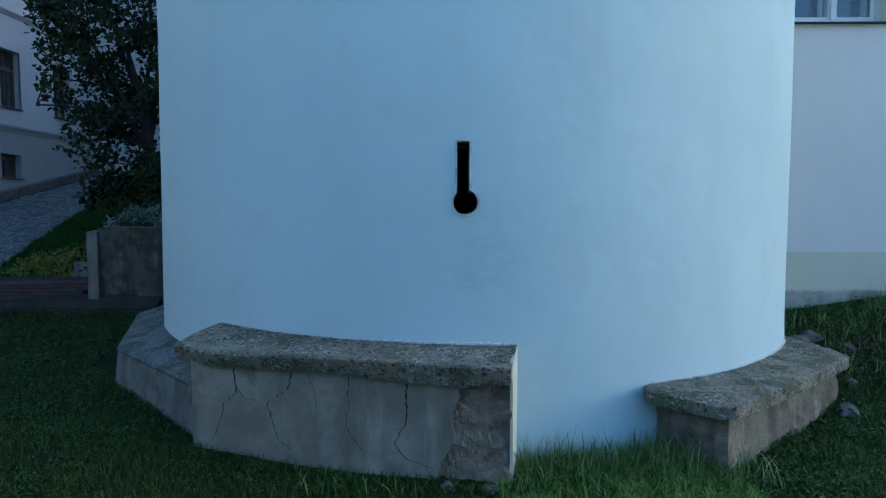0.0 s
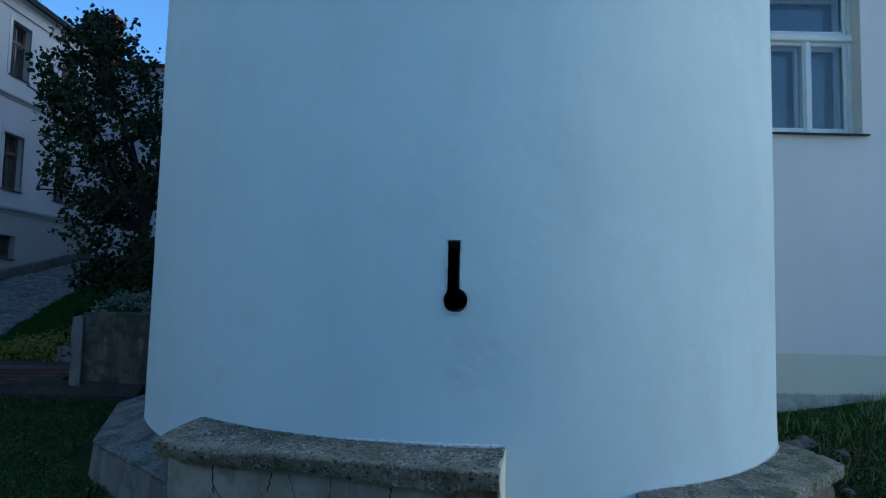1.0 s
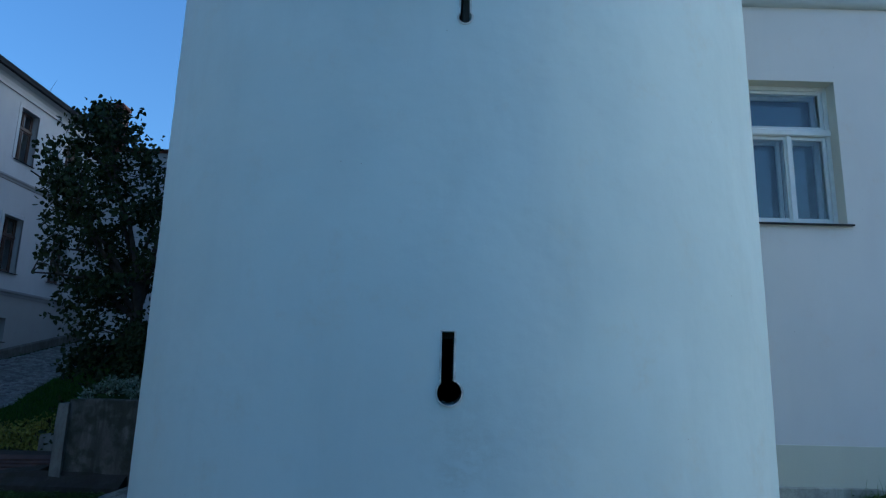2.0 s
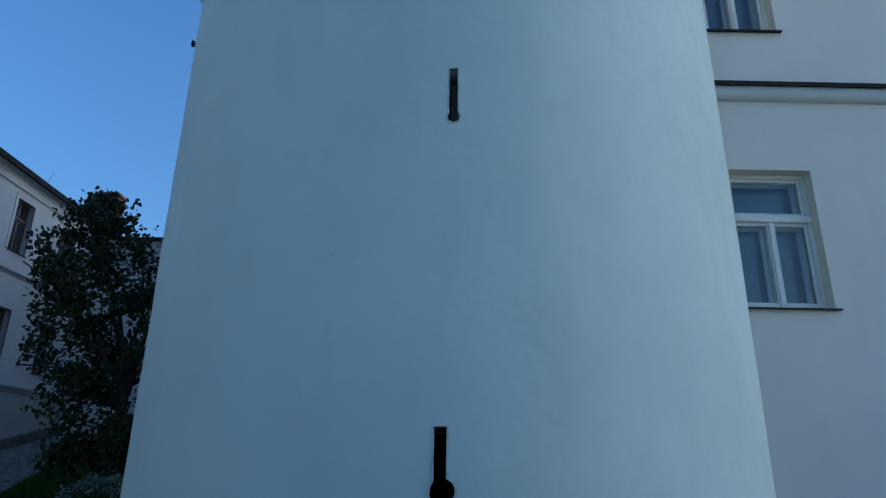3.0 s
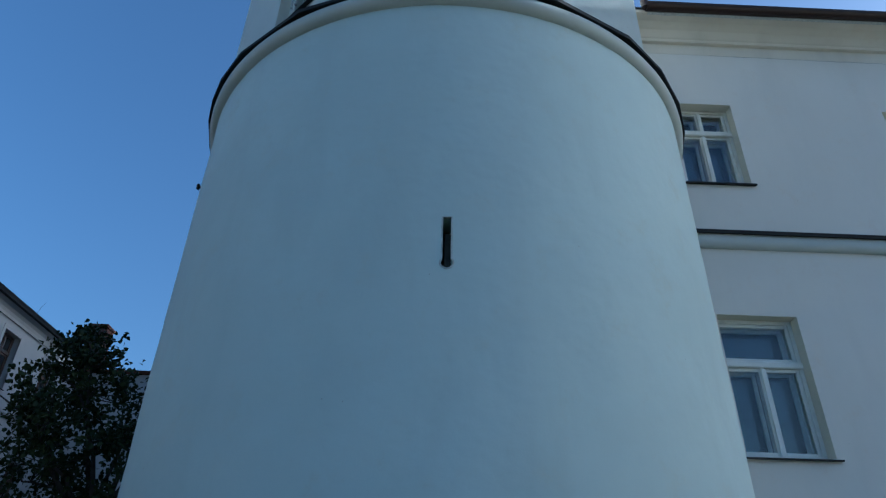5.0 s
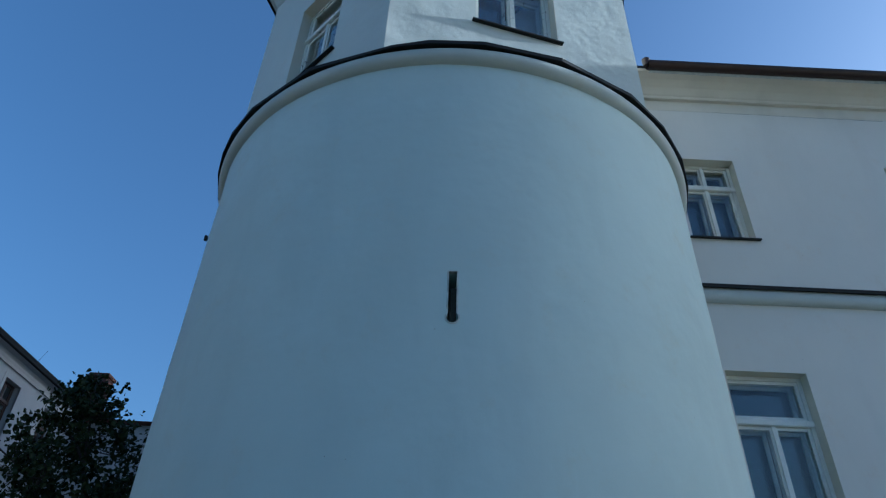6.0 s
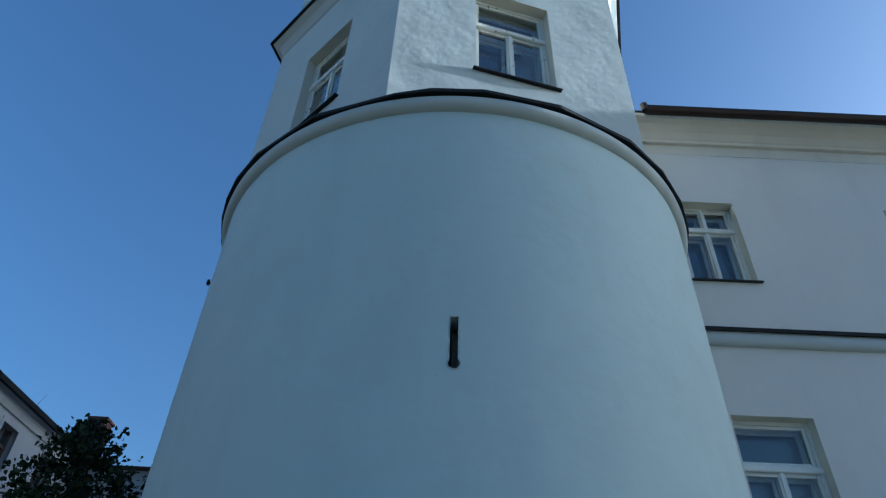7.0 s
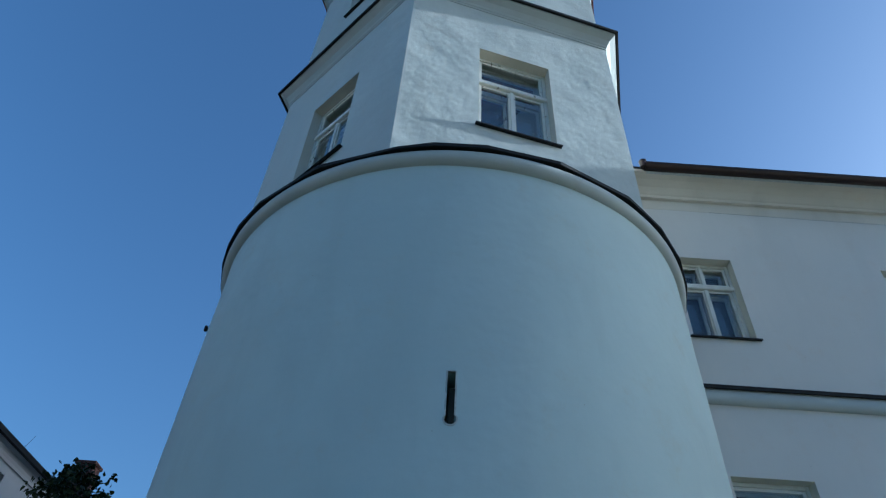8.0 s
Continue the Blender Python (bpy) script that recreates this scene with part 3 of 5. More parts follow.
sweep("upper_flashing", hexagon(UP_R), [(0.15, 16.663), (0.19, 16.645), (0.21, 16.652), (0.21, 16.70), (-0.45, 16.76), (-0.45, 16.73), (0.15, 16.675)], DARK_METAL, tower, True)
top = hexagon(UP_R + 0.3)
mesh_part("tower_roof", [(x, y, 16.72) for x, y in top] + [(TX, TY, 20.5)], [(k, (k + 1) % 6, 6) for k in range(6)] + [tuple(reversed(range(6)))], ROOF, tower, "dark pointed roof")
# a small iron peg in the drum's flank
a = radians(-66)
bm = bmesh.new()
bmesh.ops.create_cone(bm, cap_ends=True, segments=10, radius1=0.015, radius2=0.015, depth=0.16)
bm.transform(Matrix.Translation((TX - 3.36 * math.cos(radians(23)), TY - 3.41 * math.sin(radians(23)), 6.55)) @ Matrix.Rotation(HALF_PI, 4, "Y"))
bar(bm, TX - 3.36 * math.cos(radians(23)) - 0.085, TX - 3.36 * math.cos(radians(23)) - 0.05, TY - 3.41 * math.sin(radians(23)) - 0.02, TY - 3.41 * math.sin(radians(23)) + 0.02, 6.52, 6.60, 0.008)
part("iron_hook", bm, DARK_METAL, tower, "small dark iron hook")


# ---- the long house that joins the tower ----
house = thing("house", "long white plastered house with stringcourse and dark gutter", "house")
PHI = math.degrees(-0.0119)
hm = Matrix.Rotation(radians(PHI), 4, "Z") @ Matrix.Translation((-0.09, 7.567, 0))
low = (4.02, 5.125, 3.70, 5.585)
high = (4.03, 5.02, 7.80, 9.44)
holes = [low, high] + [(low[0] + 3.55 * k, low[1] + 3.55 * k, low[2], low[3]) for k in range(1, 6)] + [(high[0] + 3.55 * k, high[1] + 3.55 * k, high[2], high[3]) for k in range(1, 6)]
wall_panel("wall", hm, 0.3, 30, -0.6, 11.2, holes, 0.5, WALL_PLASTER, house, "white lime-plastered wall")
for k in range(6):
    window(house, hm, low[0] + 3.55 * k, low[1] + 3.55 * k, low[2], low[3], 4.94, 1, WHITE_PAINT, 0.17, liner=REVEAL)
    window(house, hm, high[0] + 3.55 * k, high[1] + 3.55 * k, high[2], high[3], 8.93, 2, AGED_PAINT, 0.17, liner=REVEAL)


def along(name, u0, u1, profile, mat, label="", smooth=False):
    p, q = hm @ Vector((u0, 0, 0)), hm @ Vector((u1, 0, 0))
    return sweep(name, [(p.x, p.y), (q.x, q.y)], profile, mat, house, False, label, smooth)


along("dado", 0.4, 30, [(-0.05, 0.60), (0.012, 0.60), (0.012, 1.056), (-0.05, 1.06)], OLIVE_PAINT, "olive-beige painted dado band")
along("base_course", 0.4, 30, [(-0.05, -0.5), (0.03, -0.5), (0.03, 0.585), (0.012, 0.598), (-0.05, 0.598)], GREY_RENDER, "pale grey cement base")
along("stringcourse", 0.4, 30, [(-0.05, 6.62), (0.035, 6.62), (0.06, 6.628), (0.082, 6.65), (0.096, 6.685), (0.10, 6.73), (0.095, 6.78), (0.085, 6.82), (-0.05, 6.83)], MOULDING, "rounded plaster stringcourse", True)
along("stringcourse_flashing", 0.4, 30, [(0.085, 6.832), (0.135, 6.812), (0.145, 6.865), (-0.03, 6.95), (-0.03, 6.9), (0.085, 6.845)], DARK_METAL, "dark sheet-metal flashing")
along("eaves_cornice", 0.4, 30, [(-0.05, 10.60), (0.003, 10.60), (0.004, 10.835), (0.07, 10.838), (0.078, 10.88), (0.066, 10.90), (0.09, 10.925), (0.16, 11.03), (0.27, 11.12), (0.40, 11.16), (0.41, 11.22), (-0.05, 11.23)], EAVES_PLASTER, "weathered cream coved eaves cornice")
gut = [(0.50 + 0.1 * math.cos(a), 11.225 + 0.1 * math.sin(a)) for a in np.linspace(math.pi, 2 * math.pi, 9)]
along("gutter", 3.71, 30, gut + [(0.59, 11.23), (0.41, 11.23)], BROWN_METAL, "dark brown half-round gutter", True)
along("roof_edge", 0.4, 30, [(0.35, 11.235), (0.38, 11.235), (0.40, 11.30), (0.2, 11.42), (0.2, 11.24)], DARK_METAL)
# a broken plaster edge under the gutter, and a settlement line below the cornice
r = random.Random(12)
verts, faces = [], []
for k in range(260):
    u = 3.75 + 0.025 * k
    d = 0.018 * max(0.0, noise.noise(Vector((u * 5, 1, 0))) + 0.6 * noise.noise(Vector((u * 17, 4, 0)))) * (1.4 if k < 90 else 0.5)
    for o, z in ((0.38, 11.14 - d), (0.422, 11.15 - d), (0.425, 11.2), (0.38, 11.2)):
        verts.append(tuple(hm @ Vector((u, -o, z))))
    if k:
        faces += [((k - 1) * 4 + j, (k - 1) * 4 + (j + 1) % 4, k * 4 + (j + 1) % 4, k * 4 + j) for j in range(4)]
mesh_part("cornice_edge", verts, faces, PAINT_LIP, house, "crumbling pale plaster edge under the gutter")
verts, faces = [], []
for k in range(120):
    u = 4.9 + 0.04 * k
    w = 0.0015 + 0.004 * abs(noise.noise(Vector((u * 2.3, 0, 6))))
    z = 10.595 - 0.006 * (u - 4.9) + 0.008 * noise.noise(Vector((u * 3, 2, 0)))
    verts += [tuple(hm @ Vector((u, -0.007, z - w))), tuple(hm @ Vector((u, -0.007, z + w)))]
    if k:
        faces.append((2 * k - 2, 2 * k - 1, 2 * k + 1, 2 * k))
raw_part("crack", verts, faces, CRACK, house, "thin crack below the cornice")
p = hm @ Vector((3.69, -0.50, 11.25))
bm = bmesh.new()
bmesh.ops.create_cone(bm, cap_ends=True, segments=14, radius1=0.06, radius2=0.075, depth=0.16)
bm.transform(Matrix.Translation(p))
part("gutter_outlet", bm, BROWN_METAL, house, "weathered brown gutter outlet", True)
mesh_part("roof", [(0.4, 7.25, 11.3), (30, 6.9, 11.3), (30, 15.5, 18.2), (0.4, 15.5, 18.2), (0.4, 24, 11.3), (30, 24, 11.3)], [(0, 1, 2, 3), (3, 2, 5, 4), (0, 3, 4), (1, 5, 2), (0, 4, 5, 1)], ROOF, house, "dark clay tile roof")
wall_panel("back_wall", pose(0, 24, 0), 0.4, 30, -0.6, 11.2, [], 0.4, WALL_PLASTER, house)
wall_panel("end_wall", pose(29.98, 7.8, 0, 0, 0, 90), 0, 16, -0.6, 11.2, [], 0.4, WALL_PLASTER, house)
# added sheet behind the windows; its near-black stands for the rooms' shade
wall_panel("room_shade_sheet", hm, 3.0, 29.5, 0.0, 11.0, [], 0.1, INSIDE_SHADE, house).matrix_world = Matrix.Translation((0, 1.6, 0))
# an unseen wing behind the tower, added to keep sun off the far house
mesh_part("shade_wing_roof", [(0.2, 16, 11.3), (0.2, 32, 11.3), (6.7, 32, 18.0), (6.7, 16, 18.0), (13.2, 32, 11.3), (13.2, 16, 11.3)], [(0, 3, 2, 1), (3, 5, 4, 2), (1, 2, 4), (0, 5, 3), (0, 1, 4, 5)], ROOF, house, "dark clay tile roof")
wall_panel("shade_wing_wall", pose(0, 31.5, 0), 0.9, 12.8, -0.6, 11.2, [], 0.4, WALL_PLASTER, house)
wall_panel("end_wall", pose(0.85, 11.3, 0, 0, 0, 90), 0, 20.4, -0.6, 11.2, [], 0.4, WALL_PLASTER, house)


# ---- the white house across the lane ----
far = thing("far_house", "white two-storey house with brown windows across the lane", "house")
fm = pose(-14, 0, 0, 0, 0, 90)      # local x runs along +y, inwards is -x


def far_row(z0, z1, w0):
    return [(w0 + 2.8 * k, w0 + 2.8 * k + 0.98, z0, z1) for k in range(-5, 2)]


rows3 = far_row(8.52, 10.33, 20.58) + far_row(4.76, 6.6, 20.56)
small = far_row(2.5, 3.26, 20.45)[:-1]
wall_panel("wall", fm, -2, 26, 4.0, 11.0, rows3, 0.5, FAR_PLASTER, far, "white plastered wall")
wall_panel("lower_wall", fm, -2, 26, 0.0, 4.0, small, 0.5, FAR_LOWER, far, "greyish plastered ground floor wall")
for o in rows3:
    bm = bmesh.new()
    bar(bm, o[0] - 0.14, o[0], -0.02, 0.05, o[2], o[3] + 0.14, 0.006)
    bar(bm, o[1], o[1] + 0.14, -0.02, 0.05, o[2], o[3] + 0.14, 0.006)
    bar(bm, o[0], o[1], -0.018, 0.05, o[3], o[3] + 0.14, 0.006)
    bm.transform(fm)
    part("window_surround", bm, FAR_PLASTER, far, "flat raised plaster window surround")
for o in rows3:
    window(far, fm, *o, o[2] + (o[3] - o[2]) * 0.66, 2, BROWN_WOOD, 0.2, DARK_METAL, False)
for o in small:
    window(far, fm, *o, o[3] - 0.12, 1, BROWN_WOOD, 0.2, DARK_METAL, False)


def far_along(name, profile, mat, label="", u0=-2.0, u1=26.0):
    return sweep(name, [(-14, u0), (-14, u1)], profile, mat, far, False, label)


far_along("stringcourse", [(-0.03, 3.98), (0.03, 3.98), (0.05, 4.06), (0.09, 4.1), (0.1, 4.17), (-0.03, 4.2)], FAR_SHADE_DIRT_TRIM)
far_along("upper_stringcourse", [(-0.03, 7.70), (0.03, 7.70), (0.05, 7.76), (0.09, 7.8), (0.1, 7.85), (-0.03, 7.88)], FAR_SHADE_DIRT_TRIM)
far_along("eaves_cornice", [(-0.03, 10.66), (0.06, 10.66), (0.07, 10.75), (0.1, 10.85), (0.16, 10.95), (0.28, 11.03), (0.28, 11.10), (-0.03, 11.11)], FAR_PLASTER)
far_along("gutter", [(0.26, 11.11), (0.31, 11.02), (0.42, 11.03), (0.46, 11.16), (0.45, 11.19), (0.28, 11.19)], DARK_METAL, "dark gutter", -2, 24.6)
mesh_part("roof", [(-13.66, -2, 11.13), (-13.66, 24.7, 11.13), (-19, 24.7, 12.1), (-19, -2, 12.1), (-24.5, -2, 11.2), (-24.5, 24.7, 11.2)], [(0, 1, 2, 3), (3, 2, 5, 4), (1, 5, 2), (0, 3, 4), (0, 4, 5, 1)], ROOF, far, "dark clay tile roof")
verts, faces = [], []
for k, y in enumerate(np.arange(-2, 26.3, 0.7)):
    g = height(-13.7, y)
    for o in ((-0.1, -0.4), (0.14, -0.4), (0.14, 0.27), (0.10, 0.31), (-0.1, 0.31)):
        verts.append((-14 + o[0], y, g + o[1]))
    if k:
        faces += [((k - 1) * 5 + j, (k - 1) * 5 + (j + 1) % 5, k * 5 + (j + 1) % 5, k * 5 + j) for j in range(5)]
mesh_part("stone_base", verts, faces, STONE, far, "rough grey stone base course")

# the same added dark sheet, so the panes look into shade
wall_panel("room_shade_sheet", pose(-15.6, 0, 0, 0, 0, 90), -1.5, 24.5, 0.0, 11.0, [], 0.1, INSIDE_SHADE, far)
wall_panel("end_wall", pose(-24, -1.99, 0), 0, 9.9, 0.0, 11.1, [], 0.4, FAR_PLASTER, far)
bm = bmesh.new()
limb_rod = bmesh.ops.create_cone(bm, cap_ends=True, segments=6, radius1=0.007, radius2=0.004, depth=0.75)
bm.transform(Matrix.Translation((-13.75, 21.6, 11.55)) @ Matrix.Rotation(radians(-28), 4, "X"))
part("antenna", bm, DARK_METAL, far, "thin dark roof aerial")
wing = thing("rear_wing", "white plastered rear wing with a clay roof", "house")
wall_panel("wall", pose(0, 26.0, 0), -15.0, 0.3, 0, 10.7, [(-10.9, -9.9, 4.7, 6.5), (-8.1, -7.1, 4.7, 6.5), (-10.9, -9.9, 8.0, 9.7), (-8.1, -7.1, 8.0, 9.7)], 0.5, FAR_PLASTER, wing)
for u in (-10.9, -8.1):
    window(wing, pose(0, 26.0, 0), u, u + 1, 4.7, 6.5, 5.9, 2, BROWN_WOOD, 0.2, DARK_METAL, False)
    window(wing, pose(0, 26.0, 0), u, u + 1, 8.0, 9.7, 9.1, 2, BROWN_WOOD, 0.2, DARK_METAL, False)
mesh_part("roof", [(-15, 25.6, 10.75), (0.15, 25.6, 10.75), (0.15, 31, 12.2), (-15, 31, 12.2), (0.15, 36, 10.75), (-15, 36, 10.75)], [(0, 1, 2, 3), (3, 2, 4, 5), (0, 3, 5), (1, 4, 2), (0, 5, 4, 1)], ROOF, wing, "dark clay tile roof")
# dark sheet added behind the panes as painted room shade
wall_panel("room_shade_sheet", pose(0, 27.6, 0), -14.8, 0.2, 0.0, 10.6, [], 0.1, INSIDE_SHADE, wing)
bm = bmesh.new()
bar(bm, -14.2, -13.45, 26.0, 26.7, 10.9, 12.75, 0.02)
bar(bm, -14.26, -13.39, 25.94, 26.76, 12.75, 12.9, 0.02)
part("chimney", bm, BRICK, wing, "red brick chimney stack")


# ---- plinth benches at the tower's foot ----
bench = thing("plinth_bench", "cracked grey rendered plinth with a concrete slab top", "plinth")
BL, BR = Vector((-1.78, 4.46)), Vector((0.44, 4.02))
bdir = (BR - BL).normalized()
bout = Vector((bdir.y, -bdir.x))    # out of the face, towards the lawn
BLEN = (BR - BL).length


def bench_point(s, out, z):
    p = BL + bdir * s + bout * out
    return (p.x, p.y, z)


SPLIT = BLEN - 0.37
rnd = random.Random(4)
# the render skin with its broken edge
edge = [(SPLIT + 0.03 * rnd.uniform(-1, 1), z) for z in np.linspace(-0.05, 0.47, 9)]
edge[0] = (SPLIT - 0.09, -0.08)
edge[-1] = (SPLIT + 0.03, 0.48)
outline = [(0.0, -0.5), (SPLIT - 0.16, -0.5)] + edge + [(0.0, 0.52)]
n = len(outline)
verts = [bench_point(s, 0.0, z) for s, z in outline] + [bench_point(s, -0.06, z) for s, z in outline]
mesh_part("render_skin", verts, [tuple(range(n)), tuple(reversed(range(n, 2 * n)))] + [(k, (k + 1) % n, n + (k + 1) % n, n + k) for k in range(n)], BENCH_RENDER, bench, "smooth grey cement render")


def rough_block(name, s0, s1, o0, o1, z0, z1, amp, mat, label="", steps=(16, 8, 14), seed=0):
    """A block with knocked, uneven faces."""
    bm = bmesh.new()
    bmesh.ops.create_cube(bm, size=1.0)
    bmesh.ops.subdivide_edges(bm, edges=bm.edges[:], cuts=steps[0], use_grid_fill=True)
    for v in bm.verts:
        c = v.co.copy()
        s, o, z = s0 + (c.x + 0.5) * (s1 - s0), o0 + (c.y + 0.5) * (o1 - o0), z0 + (c.z + 0.5) * (z1 - z0)
        q = Vector((s, o, z)) * 7 + Vector((seed, seed * 2, 0))
        d = 0.8 * noise.noise(q) + 0.5 * noise.noise(q * 2.7) + 0.4 * noise.noise(q * 6) + 0.3 * noise.noise(q * 13)
        p = Vector(bench_point(s, o, z))
        w = Vector((c.x * 2, c.y * 2, c.z * 2))
        if c.x > 0.49:
            w.x = 0
        v.co = p + (Vector((bdir.x, bdir.y, 0)) * w.x + Vector((bout.x, bout.y, 0)) * w.y + Vector((0, 0, 1)) * w.z) * d * amp
    return part(name, bm, mat, bench, label, True)


rough_block("core", 0.05, SPLIT - 0.1, -0.75, -0.065, -0.5, 0.50, 0.004, BENCH_RENDER)
rough_block("broken_end", SPLIT - 0.2, BLEN - 0.012, -0.7, -0.05, -0.5, 0.52, 0.04, RUBBLE, "exposed rubble and mortar core", (40, 40, 40), 3)
# the slab: worn edges and a top that falls a little to the front
bm = bmesh.new()
NS, verts, faces = 300, [], []
prof = [(-0.9, 0.49), (-0.02, 0.487), (0.018, 0.49), (0.032, 0.505), (0.046, 0.53), (0.06, 0.56), (0.07, 0.588), (0.06, 0.603), (0.02, 0.61), (-0.06, 0.62), (-0.12, 0.63), (-0.2, 0.64), (-0.3, 0.65), (-0.5, 0.662), (-0.9, 0.665)]
for k in range(NS + 1):
    s = -0.13 + (BLEN + 0.13) * k / NS
    tip = 0.11 * (1 - smooth_step(s, -0.13, 0.25))
    for j, (o, z) in enumerate(prof):
        p = Vector(bench_point(s, o + (0.04 if 1 < j < 8 else 0.0), z - (0.003 if j < 4 else 0.0)))
        q = Vector((s * 6, o * 6, z * 6))
        d = 0.008 * noise.noise(q) + 0.009 * noise.noise(q * 3.3) + 0.007 * noise.noise(q * 8) + 0.008 * noise.noise(q * 19)
        w = 1.25 if 1 < j < 8 else 0.5
        jag = (0.016 * noise.noise(Vector((s * 13, 5.0, 0))) + 0.013 * noise.noise(Vector((s * 37, 9.0, 0)))) if j in (1, 2, 3) else 0
        drop = 0.035 * smooth_step(s, BLEN - 1.3, BLEN - 0.5) * (1 - smooth_step(s, BLEN - 0.35, BLEN - 0.1)) if j < 3 else 0
        verts.append((p.x + bout.x * (d * w - tip * (1 < j < 8)), p.y + bout.y * (d * w - tip * (1 < j < 8)), p.z + d * w * 0.8 + jag - drop - 0.02 * smooth_step(s, 1.2, BLEN)))
q = len(prof)
for k in range(NS):
    faces += [(k * q + j, k * q + (j + 1) % q, (k + 1) * q + (j + 1) % q, (k + 1) * q + j) for j in range(q)]
faces += [tuple(range(q)), tuple(reversed(range(NS * q, NS * q + q)))]
bm.free()
mesh_part("slab", verts, faces, SLAB, bench, "weathered lichen-spotted concrete slab", True)
bm = bmesh.new()
verts = [bench_point(BLEN + 0.004, o, z) for o, z in ((-0.5, -0.5), (-0.04, -0.5), (-0.03, 0.3), (-0.01, 0.45), (0.035, 0.52), (-0.01, 0.60), (-0.5, 0.632))] + [bench_point(BLEN - 0.014, o, z) for o, z in ((-0.5, -0.5), (-0.04, -0.5), (-0.03, 0.3), (-0.01, 0.45), (0.035, 0.52), (-0.01, 0.60), (-0.5, 0.632))]
bm.free()
mesh_part("end_face", verts, [tuple(range(7)), tuple(reversed(range(7, 14)))] + [(k, (k + 1) % 7, 7 + (k + 1) % 7, 7 + k) for k in range(7)], CREAM, bench, "cream painted end face")


def crack(points, width):
    """A dark crack: a narrow jagged ribbon, 2 mm proud of the render."""
    r = random.Random(len(points) * 31 + int(points[0][0] * 100))
    fine = []
    for (a, b), (c, d) in zip(points, points[1:]):
        m = max(2, int(math.hypot(c - a, d - b) / 0.02))
        fine += [(a + (c - a) * k / m + r.uniform(-0.008, 0.008), b + (d - b) * k / m + r.uniform(-0.006, 0.006)) for k in range(m)]
    fine.append(points[-1])
    verts, faces = [], []
    for k, (s, z) in enumerate(fine):
        w = width * (0.35 + 0.65 * abs(math.sin(k * 0.9 + points[0][0] * 5))) * (1 - 0.7 * k / len(fine))
        verts += [bench_point(s - w, 0.002, z - w * 0.3), bench_point(s + w, 0.002, z + w * 0.3)]
        if k:
            faces.append((2 * k - 2, 2 * k - 1, 2 * k + 1, 2 * k))
    raw_part("crack", verts, faces, CRACK, bench, "dark settlement crack")


crack([(0.33, 0.47), (0.345, 0.30), (0.25, 0.21), (0.20, 0.05), (0.15, -0.05)], 0.0075)
crack([(0.76, 0.46), (0.73, 0.34), (0.57, 0.24), (0.62, 0.09), (0.65, -0.01), (0.75, -0.09)], 0.0065)
crack([(0.345, 0.33), (0.40, 0.27), (0.48, 0.25), (0.57, 0.24)], 0.004)
crack([(0.88, 0.46), (0.94, 0.26), (0.89, -0.03)], 0.0025)
crack([(1.165, 0.46), (1.165, 0.26), (1.14, 0.10), (1.26, -0.05), (1.40, -0.10)], 0.004)
crack([(1.57, 0.42), (1.565, 0.16), (1.48, 0.02), (1.57, -0.09), (1.78, -0.14), (1.86, -0.13)], 0.0075)
crack([(1.14, 0.10), (1.10, 0.0), (1.13, -0.09)], 0.002)

def paint_bead(a0, a1, zf):
    """A ragged lip of white paint where the drum meets a slab."""
    pts = np.linspace(a0, a1, int((a1 - a0) * 5))
    verts, faces = [], []
    for k, a in enumerate(pts):
        z = zf(a)
        w = 0.008 + 0.030 * max(0.0, noise.noise(Vector((a * 0.7, 1, 0)))) + 0.022 * max(0.0, noise.noise(Vector((a * 2.6, 5, 0))))
        for o, dz in ((-0.03, 0.012), (0.001, 0.012), (0.005, 0.006), (w, 0.002), (w * 0.9, -0.02), (-0.03, -0.02)):
            r = drum_radius(z) + o
            verts.append((TX + math.sin(radians(a)) * r, TY - math.cos(radians(a)) * r, z + dz))
        if k:
            faces += [((k - 1) * 6 + j, (k - 1) * 6 + (j + 1) % 6, k * 6 + (j + 1) % 6, k * 6 + j) for j in range(6)]
    mesh_part("paint_lip", verts, faces, PAINT_LIP, tower, "ragged white paint edge", True)


paint_bead(-38.0, 2.6, lambda a: 0.652 - 0.0004 * (a + 20) ** 1.0)
paint_bead(20.5, 60.0, lambda a: 0.303)

small_bench = thing("corner_plinth", "grey concrete plinth with a chipped overhanging slab", "plinth")
foot = [(1.53, 4.66), (1.90, 4.17), (3.42, 5.50), (3.5, 6.3), (2.4, 6.4)]
top = [(1.46, 4.58), (1.44, 4.44), (1.80, 4.08), (1.90, 4.07), (2.6, 4.62), (3.48, 5.42), (3.54, 5.50), (3.50, 6.05), (3.4, 6.5), (2.3, 6.3)]


